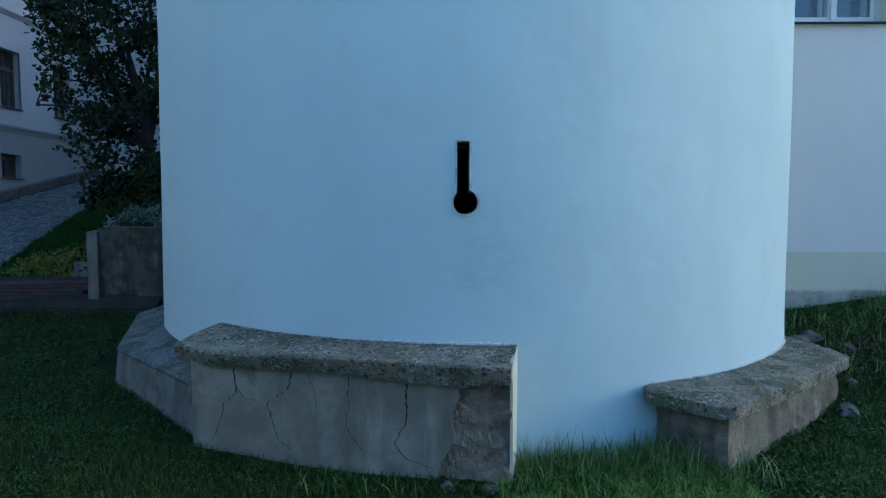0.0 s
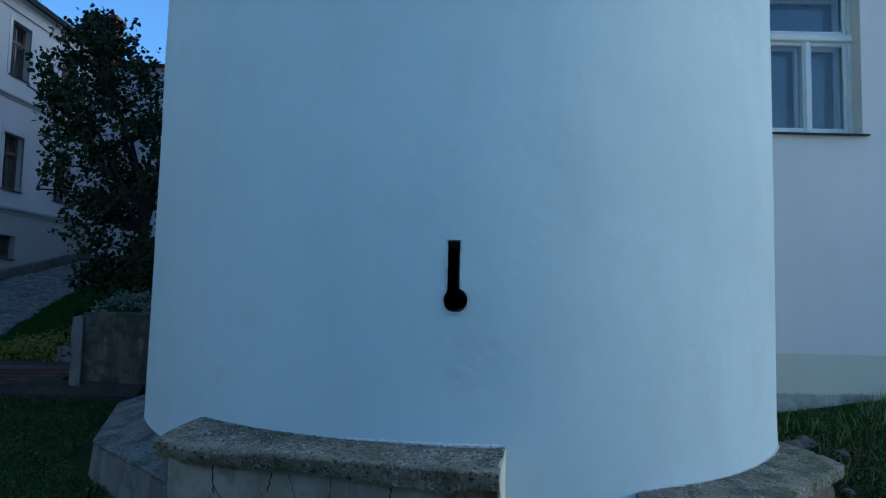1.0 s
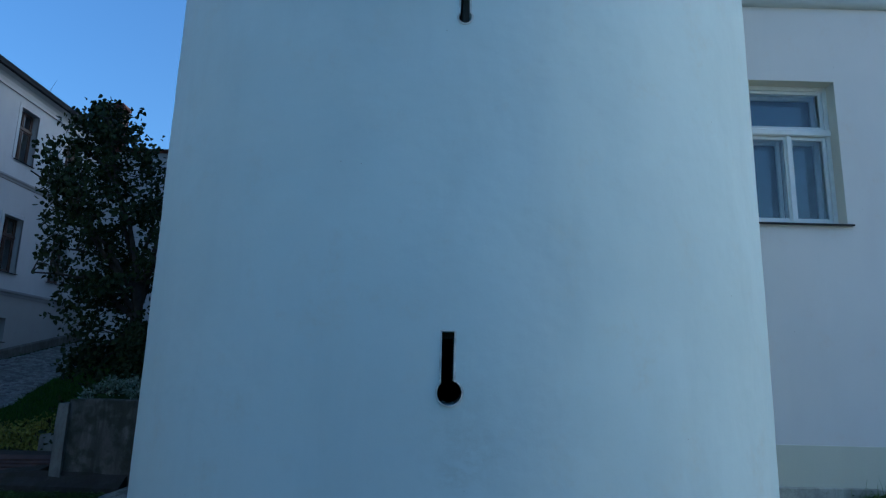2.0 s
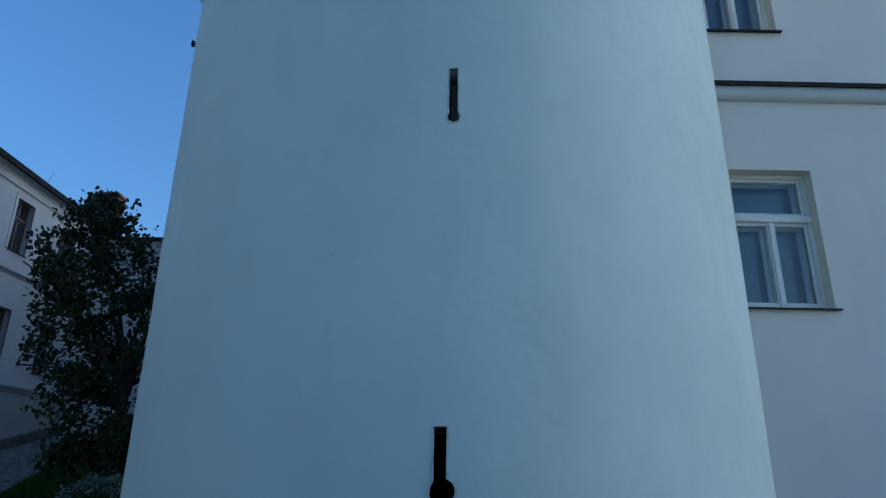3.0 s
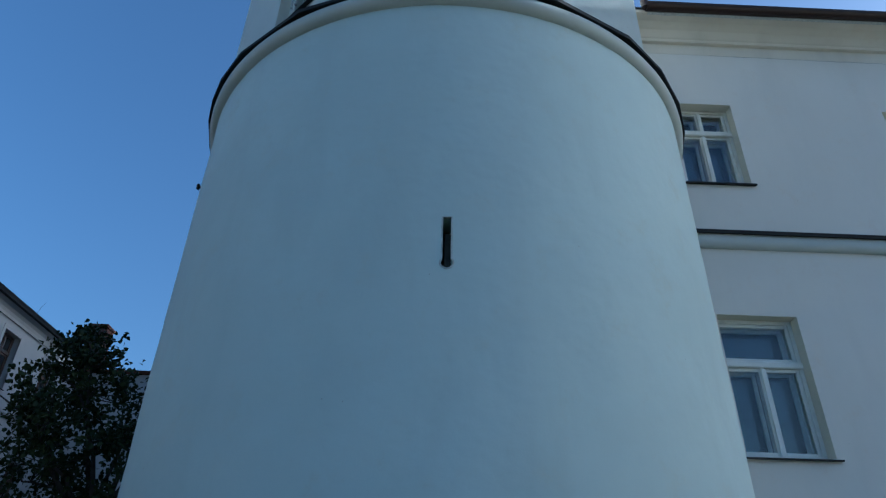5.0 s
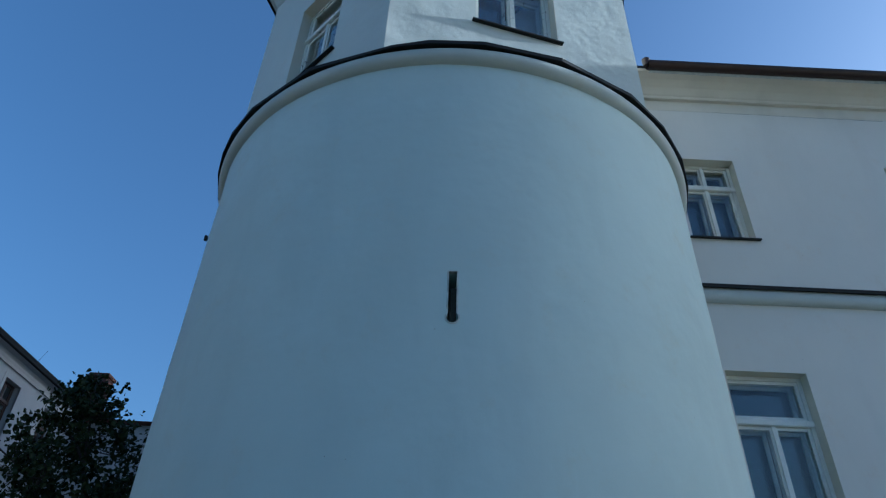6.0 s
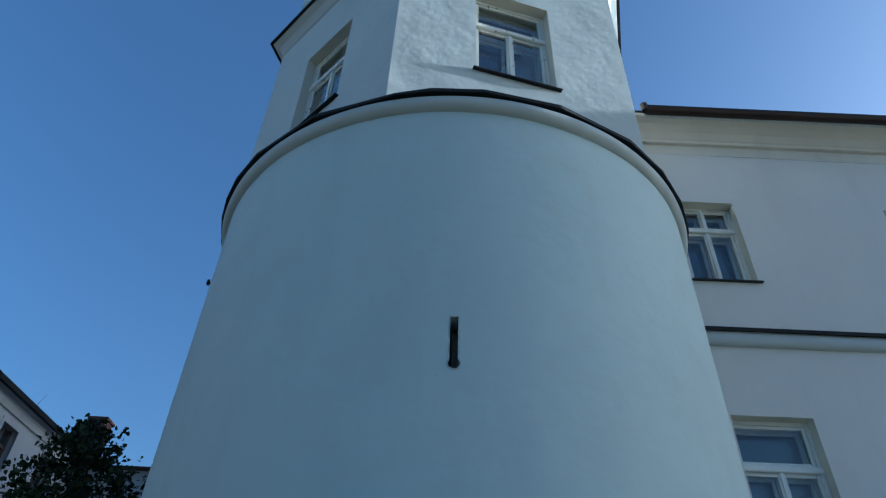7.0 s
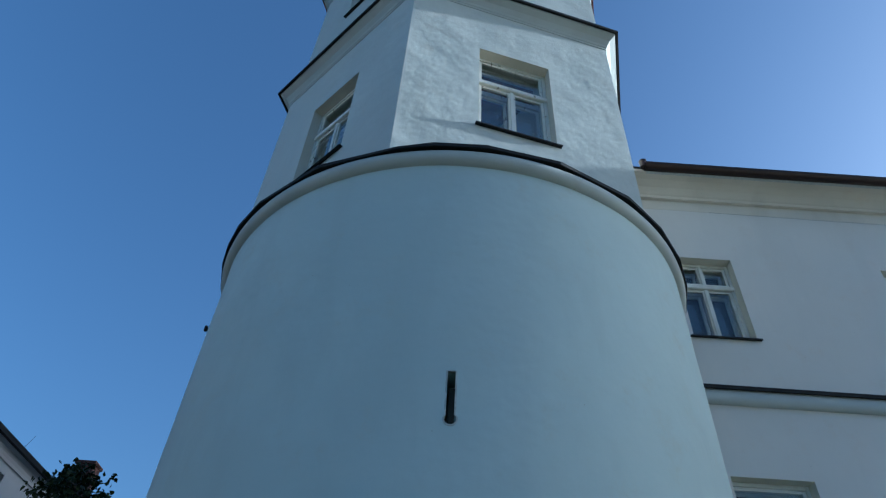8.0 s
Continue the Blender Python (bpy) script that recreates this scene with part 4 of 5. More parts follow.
def worn_prism(name, poly, z0, z1, mat, parent, label, amp, cell=0.05, batter=0.0):
    """A prism with finely divided, knocked edges."""
    ring = []
    for k, a in enumerate(poly):
        b = poly[(k + 1) % len(poly)]
        m = max(1, int(math.hypot(b[0] - a[0], b[1] - a[1]) / cell))
        ring += [(a[0] + (b[0] - a[0]) * i / m, a[1] + (b[1] - a[1]) * i / m) for i in range(m)]
    cx, cy = sum(p[0] for p in ring) / len(ring), sum(p[1] for p in ring) / len(ring)
    lev = max(2, int((z1 - z0) / cell))
    verts, faces, n = [], [], len(ring)
    inset = [(0.0, z0)] + [(0.0, z0 + (z1 - z0) * (0.12 + 0.76 * k / lev)) for k in range(lev + 1)] + [(0.012, z1), (0.06, z1 + 0.004), (0.2, z1 + 0.012)]
    for o, z in inset:
        for x, y in ring:
            d = Vector((x - cx, y - cy)).normalized()
            q = Vector((x * 6, y * 6, z * 6))
            w = amp * (noise.noise(q) + 0.7 * noise.noise(q * 2.9) + 0.4 * noise.noise(q * 7))
            b = batter * (z1 - z) / (z1 - z0)
            verts.append((x + d.x * (w - o + b), y + d.y * (w - o + b), z + w * 0.6 * (z > z0)))
    for k in range(len(inset) - 1):
        faces += [(k * n + i, k * n + (i + 1) % n, (k + 1) * n + (i + 1) % n, (k + 1) * n + i) for i in range(n)]
    faces += [tuple(reversed(range(n))), tuple(range((len(inset) - 1) * n, len(inset) * n))]
    return mesh_part(name, verts, faces, mat, parent, label, True)


worn_prism("body", foot, -0.6, 0.215, PLINTH_BODY, small_bench, "rough grey concrete body", 0.022, 0.03, 0.09)
worn_prism("slab", top, 0.205, 0.295, SLAB, small_bench, "chipped concrete slab", 0.014, 0.02)



def paint_flecks(count, spot, parent, seed):
    """Flakes of white paint and lime fallen on a slab."""
    r = random.Random(seed)
    verts, faces = [], []
    for k in range(count):
        x, y, z = spot(r)
        s, a = r.uniform(0.002, 0.008), r.uniform(0, 6.28)
        i = len(verts)
        for q in range(5):
            e = a + q * 1.257
            verts.append((x + math.cos(e) * s * r.uniform(0.6, 1.5), y + math.sin(e) * s * r.uniform(0.6, 1.2), z + r.uniform(0.0, 0.004)))
        verts.append((x, y, z + 0.006))
        faces += [(i + q, i + (q + 1) % 5, i + 5) for q in range(5)]
    tagged(raw_part("paint_flecks", verts, faces, PAINT_LIP, parent, "scattered flakes of white paint"), kind="stuff")


def on_bench(r):
    s = r.uniform(0.0, BLEN - 0.03)
    o = -0.02 - 0.42 * r.random() ** 0.8
    p = BL + bdir * s + bout * o
    z = float(np.interp(o, [-0.5, -0.3, -0.2, -0.12, -0.06, 0.02], [0.662, 0.65, 0.64, 0.63, 0.62, 0.61])) - 0.02 * smooth_step(s, 1.2, BLEN)
    return p.x, p.y, z + 0.003


def on_plinth(r):
    a, d = radians(r.uniform(22, 56)), 3.45 + 0.4 * r.random() ** 1.6
    return TX + math.sin(a) * d, TY - math.cos(a) * d, 0.305


paint_flecks(110, on_bench, bench, 61)
paint_flecks(90, on_plinth, small_bench, 62)
chip = thing("brick_fragment", "small red brick fragment lying in the grass", "brick")
bm = bar(bmesh.new(), -0.05, 0.05, -0.025, 0.025, 0.0, 0.035, 0.008)
bm.transform(pose(1.94, 4.05, height(1.94, 4.05), 6, 4, 12))
part("body", bm, BRICK, chip)

skirt = thing("tower_footing", "sloping grey concrete footing round the tower", "footing")
outer = [(-1.80, 4.62), (-3.02, 5.86), (-3.72, 7.75), (-3.72, 9.9)]
verts, faces = [], []
SEG = 14
ring = []
for a, b in zip(outer, outer[1:]):
    ring += [(a[0] + (b[0] - a[0]) * k / SEG, a[1] + (b[1] - a[1]) * k / SEG) for k in range(SEG)]
ring.append(outer[-1])
for x, y in ring:
    d = Vector((TX - x, TY - y))
    L = d.length
    d = d / L
    g = height(x, y) - 0.3
    for o, z in ((0.1, g), (-0.07, g), (-0.02, 0.02), (0.0, 0.24), (0.03, 0.255), (0.1, 0.255), (0.004, 0.258), (-0.008, 0.272), (0.012, 0.288), (0.12, 0.312), (0.25, 0.34), (L - 3.40, 0.42), (L - 3.2, 0.43), (L - 3.2, 0.258)):
        w = 0.012 * noise.noise(Vector((x * 4, y * 4, z * 4 + o * 3))) + 0.006 * noise.noise(Vector((x * 13, y * 13, z * 13)))
        verts.append((x + d.x * (o + w), y + d.y * (o + w), z + w))
for name, first, count, mat, label in (("footing_wall", 0, 6, SKIRT, "stained concrete footing wall"), ("footing_cap", 6, 8, FOOT_CAP, "wet-stained sloping cement cap")):
    vs, fs = [], []
    for k in range(len(ring)):
        vs += verts[k * 14 + first:k * 14 + first + count]
        if k:
            fs += [((k - 1) * count + j, (k - 1) * count + (j + 1) % count, k * count + (j + 1) % count, k * count + j) for j in range(count)]
    fs += [tuple(range(count)), tuple(reversed(range((len(ring) - 1) * count, len(ring) * count)))]
    mesh_part(name, vs, fs, mat, skirt, label, True)


# ---- retaining wall, boards and stones ----
retain = thing("retaining_wall", "dark mossy concrete retaining wall with a pale end pier", "wall")
worn_prism("wall", [(-5.40, 10.0), (-2.4, 9.9), (-2.4, 10.25), (-5.40, 10.3)], -0.4, 1.25, RETAIN, retain, "dark stained concrete", 0.012, 0.12)
worn_prism("pier", [(-5.56, 9.97), (-5.38, 9.94), (-5.38, 10.36), (-5.58, 10.36)], -0.4, 1.19, PALE_CONCRETE, retain, "pale concrete end pier", 0.008, 0.08)

kerb = thing("concrete_apron", "low dark mossy concrete apron at the retaining wall's foot", "apron")
prism("apron_slab", [(-7.9, 9.95), (-4.4, 9.72), (-4.4, 9.98), (-5.72, 9.99), (-5.72, 11.1), (-7.9, 11.3)], -0.3, 0.1, DARK_BED, kerb, "", [0.02, 0.03, 0.2, 0.22, 0.36, 0.34])
boards = thing("plank_stack", "weathered brown planks lying on the concrete apron", "planks")
for k in range(5):
    bm = bar(bmesh.new(), -10.2 + 0.12 * k, -6.2 + 0.14 * k, -0.09, 0.09, 0.0, 0.035, 0.006)
    bm.transform(pose(0, 10.35 + 0.2 * k, 0.14 + 0.045 * k, 14, 0, 2 + 1.2 * k))
    part("plank", bm, PLANK, boards)
block = thing("concrete_block", "small grey concrete block in the flower bed", "block")
worn_prism("body", [(-6.65, 11.5), (-6.2, 11.48), (-6.2, 11.7), (-6.65, 11.72)], 0.2, 0.58, PALE_CONCRETE, block, "", 0.006, 0.08)


def stone(x, y, r, seed):
    st = thing("fieldstone", "rough grey fieldstone lying in the grass", "stone", "stones by the plinth")
    bm = bmesh.new()
    bmesh.ops.create_icosphere(bm, subdivisions=3, radius=r)
    for v in bm.verts:
        q = v.co / r
        v.co *= 1 + 0.5 * noise.noise(q * 1.6 + Vector((seed, 0, 0))) + 0.28 * noise.noise(q * 3.5 + Vector((0, seed, 0)))
        v.co.z *= 0.62
    bm.transform(Matrix.Translation((x, y, height(x, y) + r * 0.3)))
    part("rock", bm, STONE, st, "", True)


for k, (x, y, r) in enumerate(((3.56, 6.42, 0.17), (3.80, 6.55, 0.10), (3.78, 6.25, 0.06), (4.05, 6.35, 0.07), (3.72, 5.75, 0.05), (3.36, 5.22, 0.085), (0.02, 3.985, 0.04), (0.3, 3.95, 0.045))):
    stone(x, y, r, k * 3.7)


# ---- plants ----
def leaf_cloud(name, centres, size, mat, parent, seed, label=""):
    """Many small folded leaves; centres is a list of points."""
    r = np.random.RandomState(seed)
    verts, faces = [], []
    for c in centres:
        u = r.normal(size=3)
        u /= np.linalg.norm(u)
        w = np.cross(u, r.normal(size=3))
        w /= np.linalg.norm(w) + 1e-9
        nrm = np.cross(u, w)
        s = size * r.uniform(0.6, 1.3)
        k = len(verts)
        c = np.array(c)
        verts += [tuple(c - u * s * 0.5), tuple(c + w * s * 0.33 + nrm * s * 0.12), tuple(c + u * s * 0.6), tuple(c - w * s * 0.33 + nrm * s * 0.12)]
        faces += [(k, k + 1, k + 2), (k, k + 2, k + 3)]
    return raw_part(name, verts, faces, mat, parent, label)


def limb(bm, a, b, r0, r1, seg=8):
    a, b = Vector(a), Vector(b)
    d = b - a
    q = d.to_track_quat("Z", "Y").to_matrix().to_4x4()
    r = bmesh.ops.create_cone(bm, cap_ends=True, segments=seg, radius1=r0, radius2=r1, depth=d.length)
    bmesh.ops.transform(bm, verts=r["verts"], matrix=Matrix.Translation((a + b) / 2) @ q)


def broad_leaves(name, spots, size, mat, parent, seed, label=""):
    """Heart-shaped folded leaves that hang a little from their stalks."""
    r = np.random.RandomState(seed)
    verts, faces = [], []
    for c in spots:
        u = r.normal(size=3) + np.array((0, 0, -0.7))
        u /= np.linalg.norm(u)
        w = np.cross(u, r.normal(size=3))
        w /= np.linalg.norm(w) + 1e-9
        nrm = np.cross(u, w)
        s = size * r.uniform(0.6, 1.25)
        k = len(verts)
        c = np.array(c)
        for a, b, h in ((-0.42, 0, 0), (-0.30, 0.36, 0.14), (0.12, 0.34, 0.12), (0.58, 0, -0.06), (0.12, -0.34, 0.12), (-0.30, -0.36, 0.14)):
            verts.append(tuple(c + u * (s * a) + w * (s * b) + nrm * (s * h)))
        faces += [(k, k + 1, k + 2, k + 3), (k, k + 3, k + 4, k + 5)]
    return raw_part(name, verts, faces, mat, parent, label)


def tree():
    t = thing("tree", "dark-leaved broad garden tree behind the retaining wall", "tree")
    r = random.Random(11)
    x0, y0 = -5.85, 13.0
    z0 = height(x0, y0)
    fork = Vector((-5.95, 13.0, 3.45))
    bm = bmesh.new()
    stem = [Vector((x0, y0, z0 - 0.2)), Vector((x0 + 0.03, y0, z0 + 0.8)), Vector((x0 - 0.06, y0 + 0.03, z0 + 1.5)), fork]
    for k in range(3):
        limb(bm, stem[k], stem[k + 1], 0.15 - 0.015 * k, 0.15 - 0.015 * (k + 1), 10)
    part("trunk", bm, BARK, t, "dark bark trunk")
    # main limbs: end points of a vase-shaped crown, each bent on its way
    ends = [(-7.25, 12.9, 7.0), (-8.3, 12.7, 5.7), (-7.9, 13.6, 4.2), (-6.6, 12.2, 6.6), (-5.3, 13.5, 6.5), (-7.6, 12.2, 3.5), (-6.4, 14.3, 6.0), (-4.6, 12.6, 5.4), (-6.9, 11.9, 4.7)]
    nodes = [stem[2], fork]
    for e in ends:
        e = Vector(e)
        bm = bmesh.new()
        start = stem[2].lerp(fork, r.uniform(0.3, 1.0))
        prev, rad = start, 0.07
        for q in range(1, 7):
            f = q / 6
            p = start.lerp(e, f) + Vector((r.uniform(-0.12, 0.12), r.uniform(-0.12, 0.12), 0.55 * math.sin(f * math.pi) * (0.4 + 0.3 * r.random())))
            limb(bm, prev, p, rad, rad * 0.78, 7)
            nodes.append(p)
            prev, rad = p, rad * 0.78
        part("limb", bm, BARK, t)
    # leafy twigs fill the crown, thinner below, with gaps
    spots, bm, made = [], bmesh.new(), 0
    while made < 280:
        z = r.uniform(1.7, 7.2)
        grow = float(np.interp(z, [1.9, 2.6, 4.4, 5.4, 6.3, 7.2], [0.9, 1.2, 1.6, 1.9, 1.3, 0.15]))
        mid = float(np.interp(z, [1.9, 4.4, 6.4, 7.6], [-6.25, -6.25, -6.6, -7.2]))
        a, q = r.uniform(0, 2 * math.pi), math.sqrt(r.random())
        grow *= 1 + 0.16 * noise.noise(Vector((math.cos(a) * 2.2, math.sin(a) * 2.2, z * 1.3)))
        c = Vector((mid + grow * q * math.cos(a), 13.0 + 0.85 * grow * q * math.sin(a), z))
        if noise.noise(c * 0.95 + Vector((3, 0, 0))) < (-0.12 if z > 4.6 else 0.02) and r.random() < 0.85:
            continue
        made += 1
        base = min(nodes, key=lambda n: (n - c).length + 0.6 * max(0.0, n.z - c.z))
        m1 = base.lerp(c, 0.55) + Vector((r.uniform(-0.1, 0.1), r.uniform(-0.1, 0.1), r.uniform(0.0, 0.16)))
        limb(bm, base, m1, 0.016, 0.010, 5)
        limb(bm, m1, c, 0.010, 0.004, 4)
        along_twig = (c - m1).normalized()
        for q in range(r.randint(30, 52)):
            f = r.uniform(-0.38, 0.20)
            g = Vector((max(-1.5, min(1.5, r.gauss(0, 1))), max(-1.5, min(1.5, r.gauss(0, 1))), max(-1.5, min(1.5, r.gauss(0, 1)))))
            spots.append(tuple(c + along_twig * f + g * 0.125 + Vector((0, 0, -0.03))))
    tagged(part("twig", bm, BARK, t, "thin dark twigs"), kind="stuff")
    broad_leaves("crown", spots, 0.105, TREE_LEAF, t, 5, "dense dark green leaves with gaps")


tree()


def sky_block_hedge():
    """Tall dark planting behind the path, unseen, added to block low sky light."""
    line = [(-13.2, -0.5), (-12.5, -7), (-8, -13), (0, -15.5), (8, -16)]
    r = random.Random(3)
    pts = []
    for a, b in zip(line, line[1:]):
        for k in range(1500):
            f = r.random()
            z = 4.2 * r.random() ** 0.8
            pts.append((a[0] + (b[0] - a[0]) * f + r.gauss(0, 0.4), a[1] + (b[1] - a[1]) * f + r.gauss(0, 0.4), -0.2 + z))
    t = thing("sky_block_hedge", "tall dense dark green hedge, unseen, added to block low sky light", "hedge", kind="structure")
    leaf_cloud("foliage", pts, 0.75, LOW_LEAF, t, 41)
    # solid bark-coloured sheet inside, added so that no light passes the leaves
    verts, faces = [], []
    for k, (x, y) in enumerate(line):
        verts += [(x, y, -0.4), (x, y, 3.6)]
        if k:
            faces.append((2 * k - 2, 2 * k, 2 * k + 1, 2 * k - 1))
    ob = raw_part("sky_block_sheet", verts, faces, BARK, t)
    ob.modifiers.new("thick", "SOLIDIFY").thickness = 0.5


sky_block_hedge()


def shrub(name, label, cx, cy, rx, ry, rz, count, size, mat, seed, lift=0.0):
    t = thing(name, label, "shrub")
    r = random.Random(seed)
    bm = bmesh.new()
    g = height(cx, cy)
    pts = []
    for k in range(26):
        a, q = r.uniform(0, 2 * math.pi), math.sqrt(r.random())
        x, y = cx + rx * q * math.cos(a), cy + ry * q * math.sin(a)
        z = max(height(x, y), g - 0.3) + lift + rz * (1.05 - 0.6 * q * q) * r.uniform(0.55, 1.1)
        limb(bm, (cx + (x - cx) * 0.6, cy + (y - cy) * 0.6, height(x, y) - 0.03), (x, y, z), 0.012, 0.004, 5)
        for i in range(count // 26):
            f = r.uniform(0.25, 1.0)
            pts.append((x + r.gauss(0, rx * 0.13), y + r.gauss(0, ry * 0.13), height(x, y) + lift * f + (z - lift - height(x, y)) * f + r.gauss(0, 0.04)))
    part("stems", bm, BARK, t)
    leaf_cloud("foliage", pts, size, mat, t, seed)


shrub("dark_shrub", "dense dark evergreen shrub under the tree", -5.6, 12.0, 1.0, 0.8, 1.5, 5200, 0.1, TREE_LEAF, 21)
shrub("dark_shrub", "dense dark evergreen shrub under the tree", -4.6, 12.2, 1.1, 0.8, 1.7, 5200, 0.1, TREE_LEAF, 22)
shrub("low_hedge", "low pale-leaved hedge on top of the retaining wall", -5.2, 10.55, 0.45, 0.3, 0.28, 1600, 0.055, HEDGE_LEAF, 23)
shrub("low_hedge", "low pale-leaved hedge on top of the retaining wall", -4.5, 10.6, 0.5, 0.3, 0.33, 1800, 0.055, HEDGE_LEAF, 24)
shrub("yellow_shrub", "yellow-green spreading shrub in the flower bed", -6.9, 12.2, 0.75, 0.5, 0.5, 2600, 0.06, BUSH_LEAF, 25)
shrub("yellow_shrub", "yellow-green spreading shrub in the flower bed", -7.8, 12.6, 0.7, 0.5, 0.35, 2000, 0.06, BUSH_LEAF, 26)
shrub("ground_cover", "dark low ground cover in the flower bed", -7.9, 11.7, 0.9, 0.4, 0.22, 2200, 0.06, LOW_LEAF, 27)
shrub("ground_cover", "dark low ground cover in the flower bed", -6.6, 11.4, 0.8, 0.35, 0.2, 2000, 0.06, LOW_LEAF, 28)


def free(x, y):
    """Whether a blade may grow there: not in the tower, the plinths or the walls."""
    if math.hypot(x - TX, y - TY) < 3.47 or y > 7.45 and x > 0:
        return False
    p = Vector((x, y)) - BL
    s, o = p.dot(bdir), p.dot(bout)
    if -0.02 < s < BLEN + 0.02 and o < 0.015 and o > -1.2:
        return False
    if x < -1.7 and math.hypot(x - TX, y - TY) < 4.12 and y < 9.9 and (x + 1.80) * (5.86 - 4.62) - (y - 4.62) * (-3.02 + 1.80) > 0:
        return False
    if 1.5 < x < 3.5 and y > 4.66 - 1.22 * (x - 1.56) and y > 4.22 + 0.853 * (x - 1.92):
        return False
    if y > 10.1 and x > -5.75 or y > 10.15 and -9.6 < x:
        return False
    return True


def grass(name, label, boxes, mat, seed, tall=(0.035, 0.085), lean=0.6, wide=0.0035):
    r = np.random.RandomState(seed)
    verts, faces = [], []
    for x0, x1, y0, y1, count in boxes:
        for x, y in zip(r.uniform(x0, x1, count), r.uniform(y0, y1, count)):
            if not free(x, y):
                continue
            patch = 0.65 + 0.7 * (0.5 + 0.5 * noise.noise(Vector((x * 1.7, y * 1.7, 0))))
            h = r.uniform(*tall) * patch
            a, b = r.uniform(0, 2 * math.pi), r.uniform(0.1, lean) * h
            z = height(x, y) - 0.01
            w = wide * r.uniform(0.7, 1.4)
            cx, cy, dx, dy = -math.sin(a) * w, math.cos(a) * w, math.cos(a) * b, math.sin(a) * b
            k = len(verts)
            verts += [(x - cx, y - cy, z), (x + cx, y + cy, z), (x + dx * 0.35 + cx * 0.8, y + dy * 0.35 + cy * 0.8, z + h * 0.6), (x + dx * 0.35 - cx * 0.8, y + dy * 0.35 - cy * 0.8, z + h * 0.6), (x + dx, y + dy, z + h)]
            faces += [(k, k + 1, k + 2, k + 3), (k + 3, k + 2, k + 4)]
    ob = raw_part(name, verts, faces, mat)
    tagged(ob, label, "grass", kind="stuff")


def clover(name, label, boxes, mat, seed):
    """Small round leaves close to the ground."""
    r = np.random.RandomState(seed)
    verts, faces = [], []
    for x0, x1, y0, y1, count, size in boxes:
        for x, y in zip(r.uniform(x0, x1, count), r.uniform(y0, y1, count)):
            if not free(x, y) or noise.noise(Vector((x * 2.3, y * 2.3, 5))) + r.uniform(-0.35, 0.35) < -0.05:
                continue
            z = height(x, y) + r.uniform(0.01, 0.05)
            s, a = size * r.uniform(0.6, 1.3), r.uniform(0, 2 * math.pi)
            tx, ty = r.uniform(-0.5, 0.5, 2)
            k = len(verts)
            for q in range(5):
                b = a + q * 2 * math.pi / 5
                dx, dy = math.cos(b) * s, math.sin(b) * s * 0.75
                verts.append((x + dx, y + dy, z + dx * tx + dy * ty))
            faces.append((k, k + 1, k + 2, k + 3, k + 4))
    tagged(raw_part(name, verts, faces, mat), label, "clover", kind="stuff")


grass("grass", "short dense green lawn grass", [(-4.2, 2.2, 2.6, 4.6, 36000), (-5.2, -1.5, 4.5, 7.0, 26000), (-8.0, -2.6, 6.5, 10.2, 26000), (0.4, 2.0, 3.6, 4.7, 9000), (1.7, 2.0, 3.2, 4.7, 1500)], GRASS, 1, (0.025, 0.07), 1.1)
grass("meadow_grass", "fresh pale green grass on the slope below the house wall", [(1.8, 6.6, 3.2, 7.5, 52000), (0.5, 1.9, 3.9, 4.6, 4500)], MEADOW, 4, (0.02, 0.06), 1.5, 0.0042)
grass("tall_grass", "longer pale grass tufts along the plinth foot", [(0.45, 1.75, 4.15, 4.75, 1500), (3.3, 6.2, 5.8, 7.0, 700), (4.7, 6.2, 6.9, 7.44, 260), (1.5, 2.2, 3.9, 4.4, 160)], DRY_GRASS, 2, (0.08, 0.27), 1.1, 0.003)
grass("lush_grass", "lush arching green grass between the plinths", [(0.35, 1.95, 3.55, 4.75, 9000), (-1.0, 0.5, 3.8, 4.4, 260)], LUSH, 14, (0.05, 0.13), 1.5, 0.0035)
clover("clover", "small clover leaves in the lawn", [(-4.2, 2.2, 2.6, 4.6, 26000, 0.0075), (-5.2, -1.5, 4.5, 7.0, 20000, 0.009), (-8.0, -2.6, 6.5, 10.2, 12000, 0.014), (0.4, 6.4, 3.2, 7.5, 42000, 0.010), (1.8, 5.6, 3.2, 7.5, 9000, 0.014)], CLOVER, 6)


def lawn_flowers(seed):
    """Small pale flower heads in the slope's grass."""
    r = random.Random(seed)
    verts, faces = [], []
    for k in range(150):
        x, y = (r.uniform(1.9, 5.5), r.uniform(3.6, 6.9)) if k < 105 else (r.uniform(-3.8, 1.0), r.uniform(3.0, 4.4))
        if not free(x, y):
            continue
        z, s, i = height(x, y) + r.uniform(0.03, 0.05), r.uniform(0.003, 0.006), len(verts)
        verts += [(x + s * math.cos(q * 1.047), y + s * math.sin(q * 1.047), z) for q in range(6)] + [(x, y, z + s * 0.9)]
        faces += [(i + q, i + (q + 1) % 6, i + 6) for q in range(6)]
    tagged(raw_part("lawn_flowers", verts, faces, DAISY), "tiny pale flower heads scattered in the grass", "flowers", kind="stuff")


lawn_flowers(77)


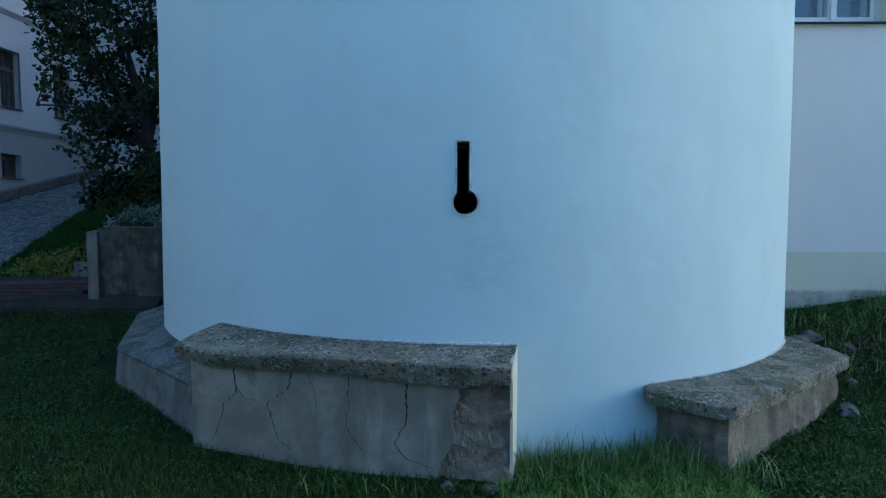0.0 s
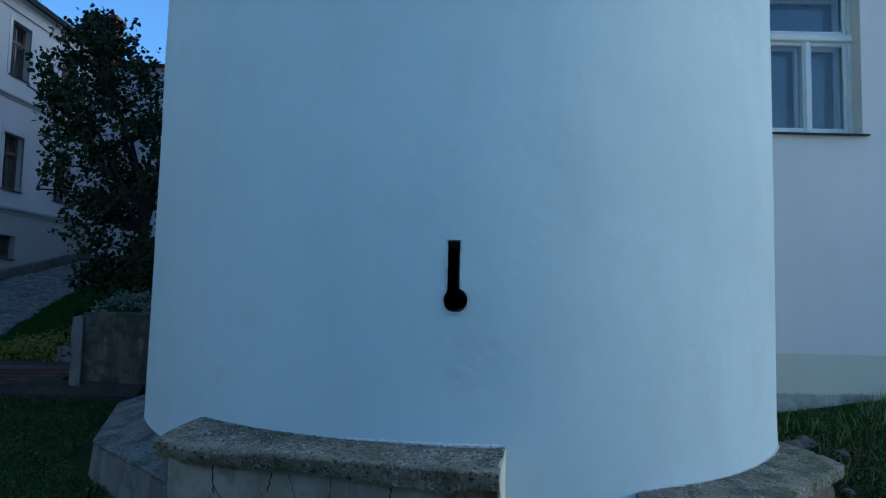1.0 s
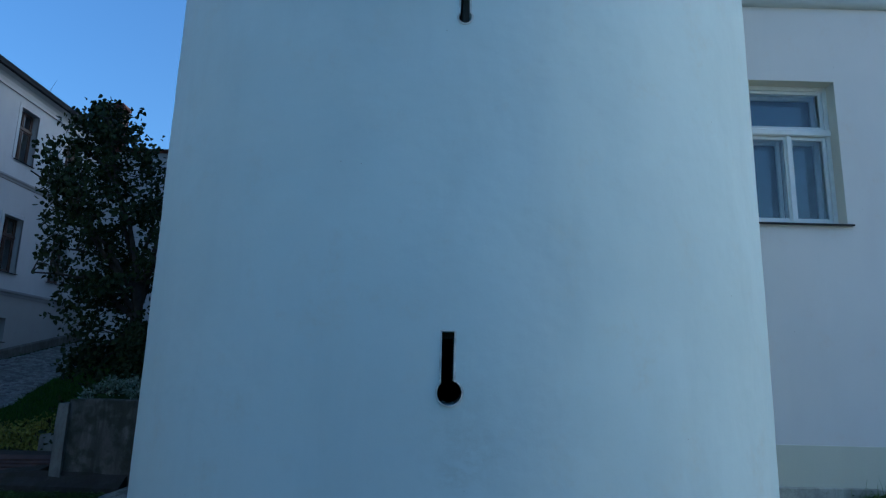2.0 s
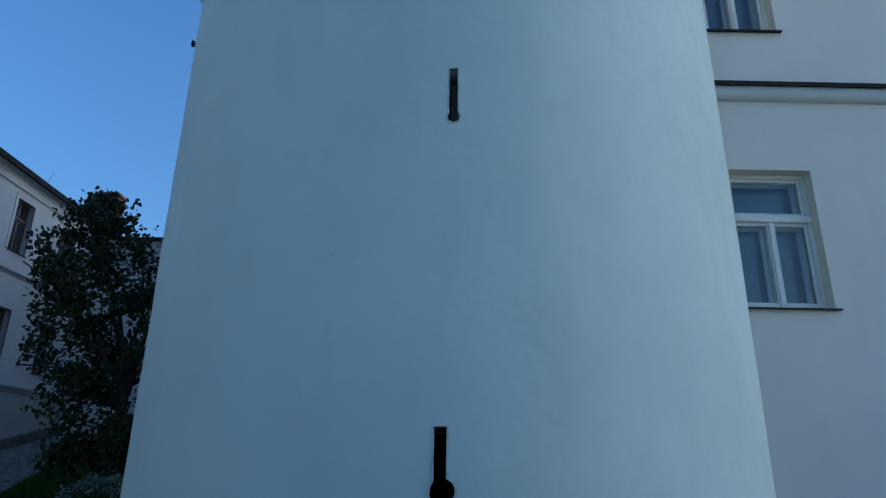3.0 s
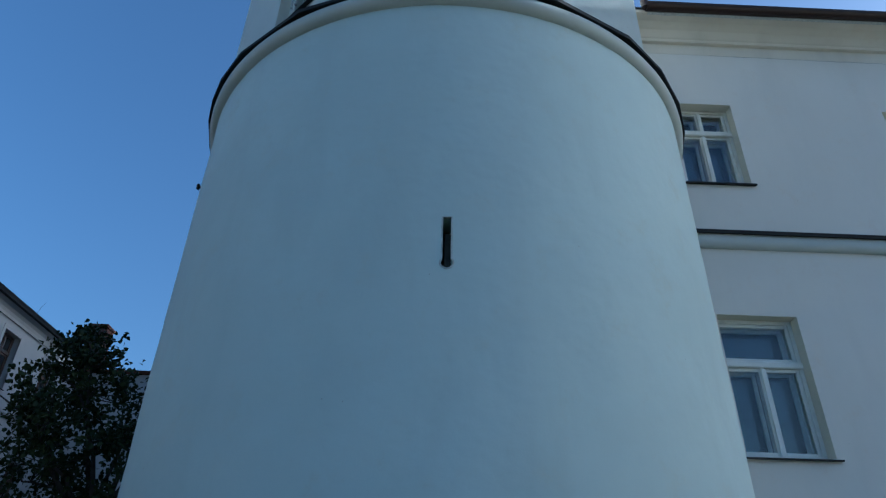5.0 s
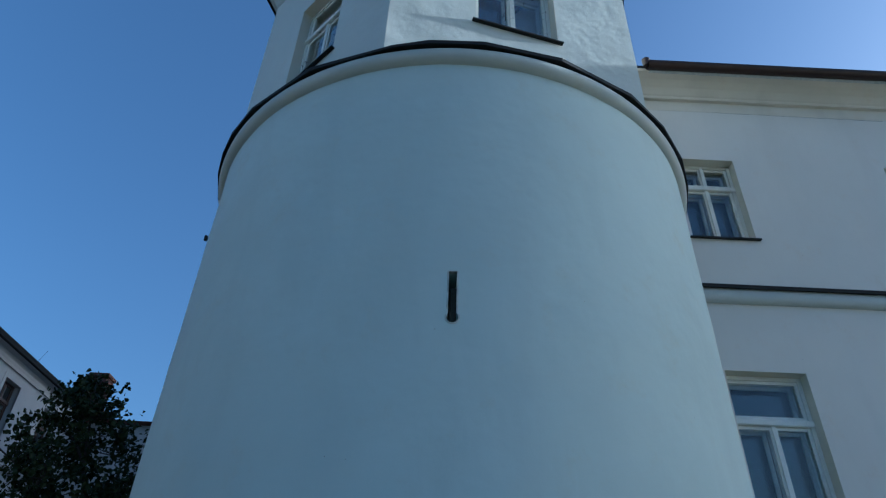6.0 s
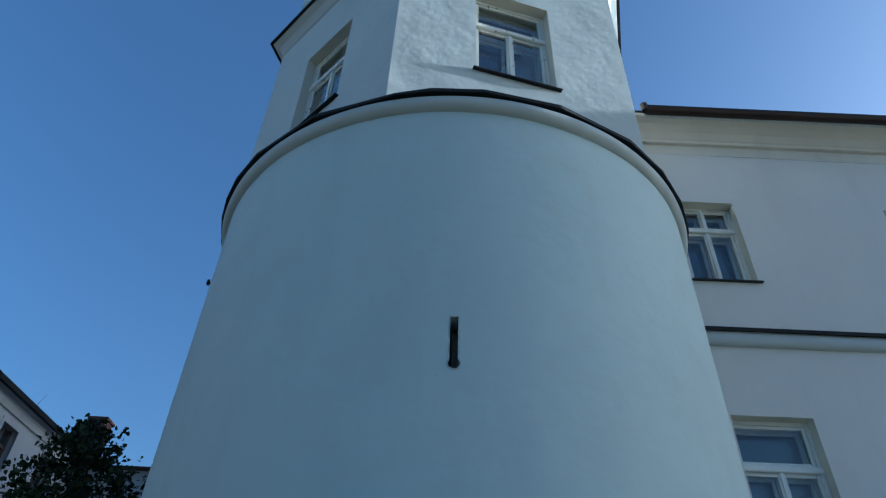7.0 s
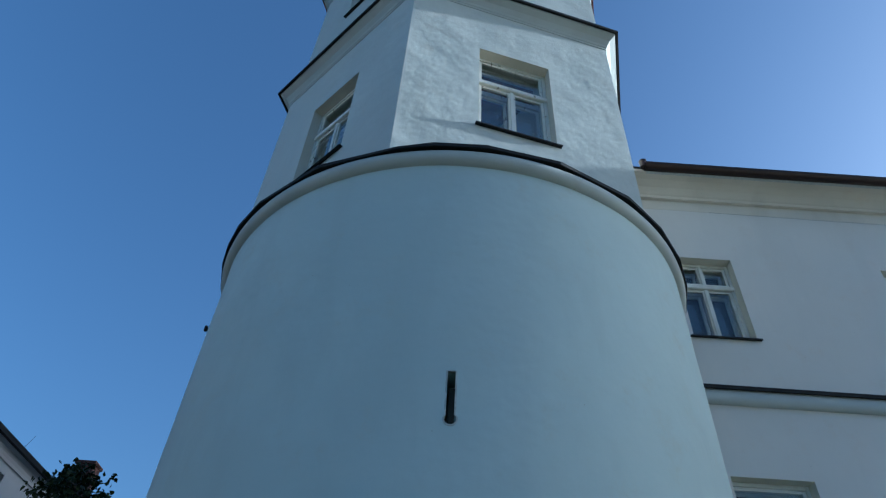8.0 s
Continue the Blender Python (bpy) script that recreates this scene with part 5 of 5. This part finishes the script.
def bank(seed):
    r = np.random.RandomState(seed)
    verts, faces = [], []
    for x, y in zip(r.uniform(-12.5, -5.8, 60000), r.uniform(11.9, 24, 60000)):
        if x < road_edge(y) + 0.06 * noise.noise(Vector((x * 3, y * 3, 0))):
            continue
        h, a = r.uniform(0.06, 0.14), r.uniform(0, 2 * math.pi)
        w, b, z, k = 0.012, r.uniform(0, 0.9) * h, height(x, y) - 0.01, len(verts)
        verts += [(x - w * math.sin(a), y + w * math.cos(a), z), (x + w * math.sin(a), y - w * math.cos(a), z), (x + b * math.cos(a), y + b * math.sin(a), z + h)]
        faces.append((k, k + 1, k + 2))
    tagged(raw_part("bank_grass", verts, faces, BANK_GRASS), "green grass bank beside the cobbled lane", "grass", kind="stuff")


bank(8)


def cobblestones(seed):
    """Small setts bedded in the lane, a little uneven."""
    r = random.Random(seed)
    verts, faces = [], []
    y, row = 11.6, 0
    while y < 25.0:
        x, e = -13.55 + 0.05 * (row % 2), road_edge(max(y, 9)) - 0.05
        while x < e:
            w, d = r.uniform(0.10, 0.15), 0.115
            g = height(x, y) + 0.052 + r.uniform(-0.008, 0.008)
            k = len(verts)
            for f, z in ((0.46, -0.03), (0.36, 0.022)):
                for a, b in ((-1, -1), (1, -1), (1, 1), (-1, 1)):
                    verts.append((x + w / 2 + a * w * f + r.uniform(-0.006, 0.006), y + b * d * f + r.uniform(-0.006, 0.006), g + z))
            faces += [(k + 4, k + 5, k + 6, k + 7), (k, k + 1, k + 5, k + 4), (k + 1, k + 2, k + 6, k + 5), (k + 2, k + 3, k + 7, k + 6), (k + 3, k, k + 4, k + 7)]
            x += w
        y += 0.122
        row += 1
    tagged(raw_part("cobbles", verts, faces, SETT, road, "grey granite setts"), kind="stuff")


cobblestones(17)


def leaf_litter(seed):
    """Fallen brown leaves and bits of bark in the grass beside the stones."""
    r = random.Random(seed)
    pts = []
    for k in range(420):
        x, y = r.gauss(4.0, 0.45), r.gauss(6.25, 0.3)
        if free(x, y) and x > 3.5:
            pts.append((x, y, height(x, y) + r.uniform(0.03, 0.08)))
    ob = leaf_cloud("leaf_litter", pts, 0.05, LITTER, None, seed)
    tagged(ob, "fallen brown leaves scattered in the grass", "leaves", kind="stuff")


leaf_litter(31)
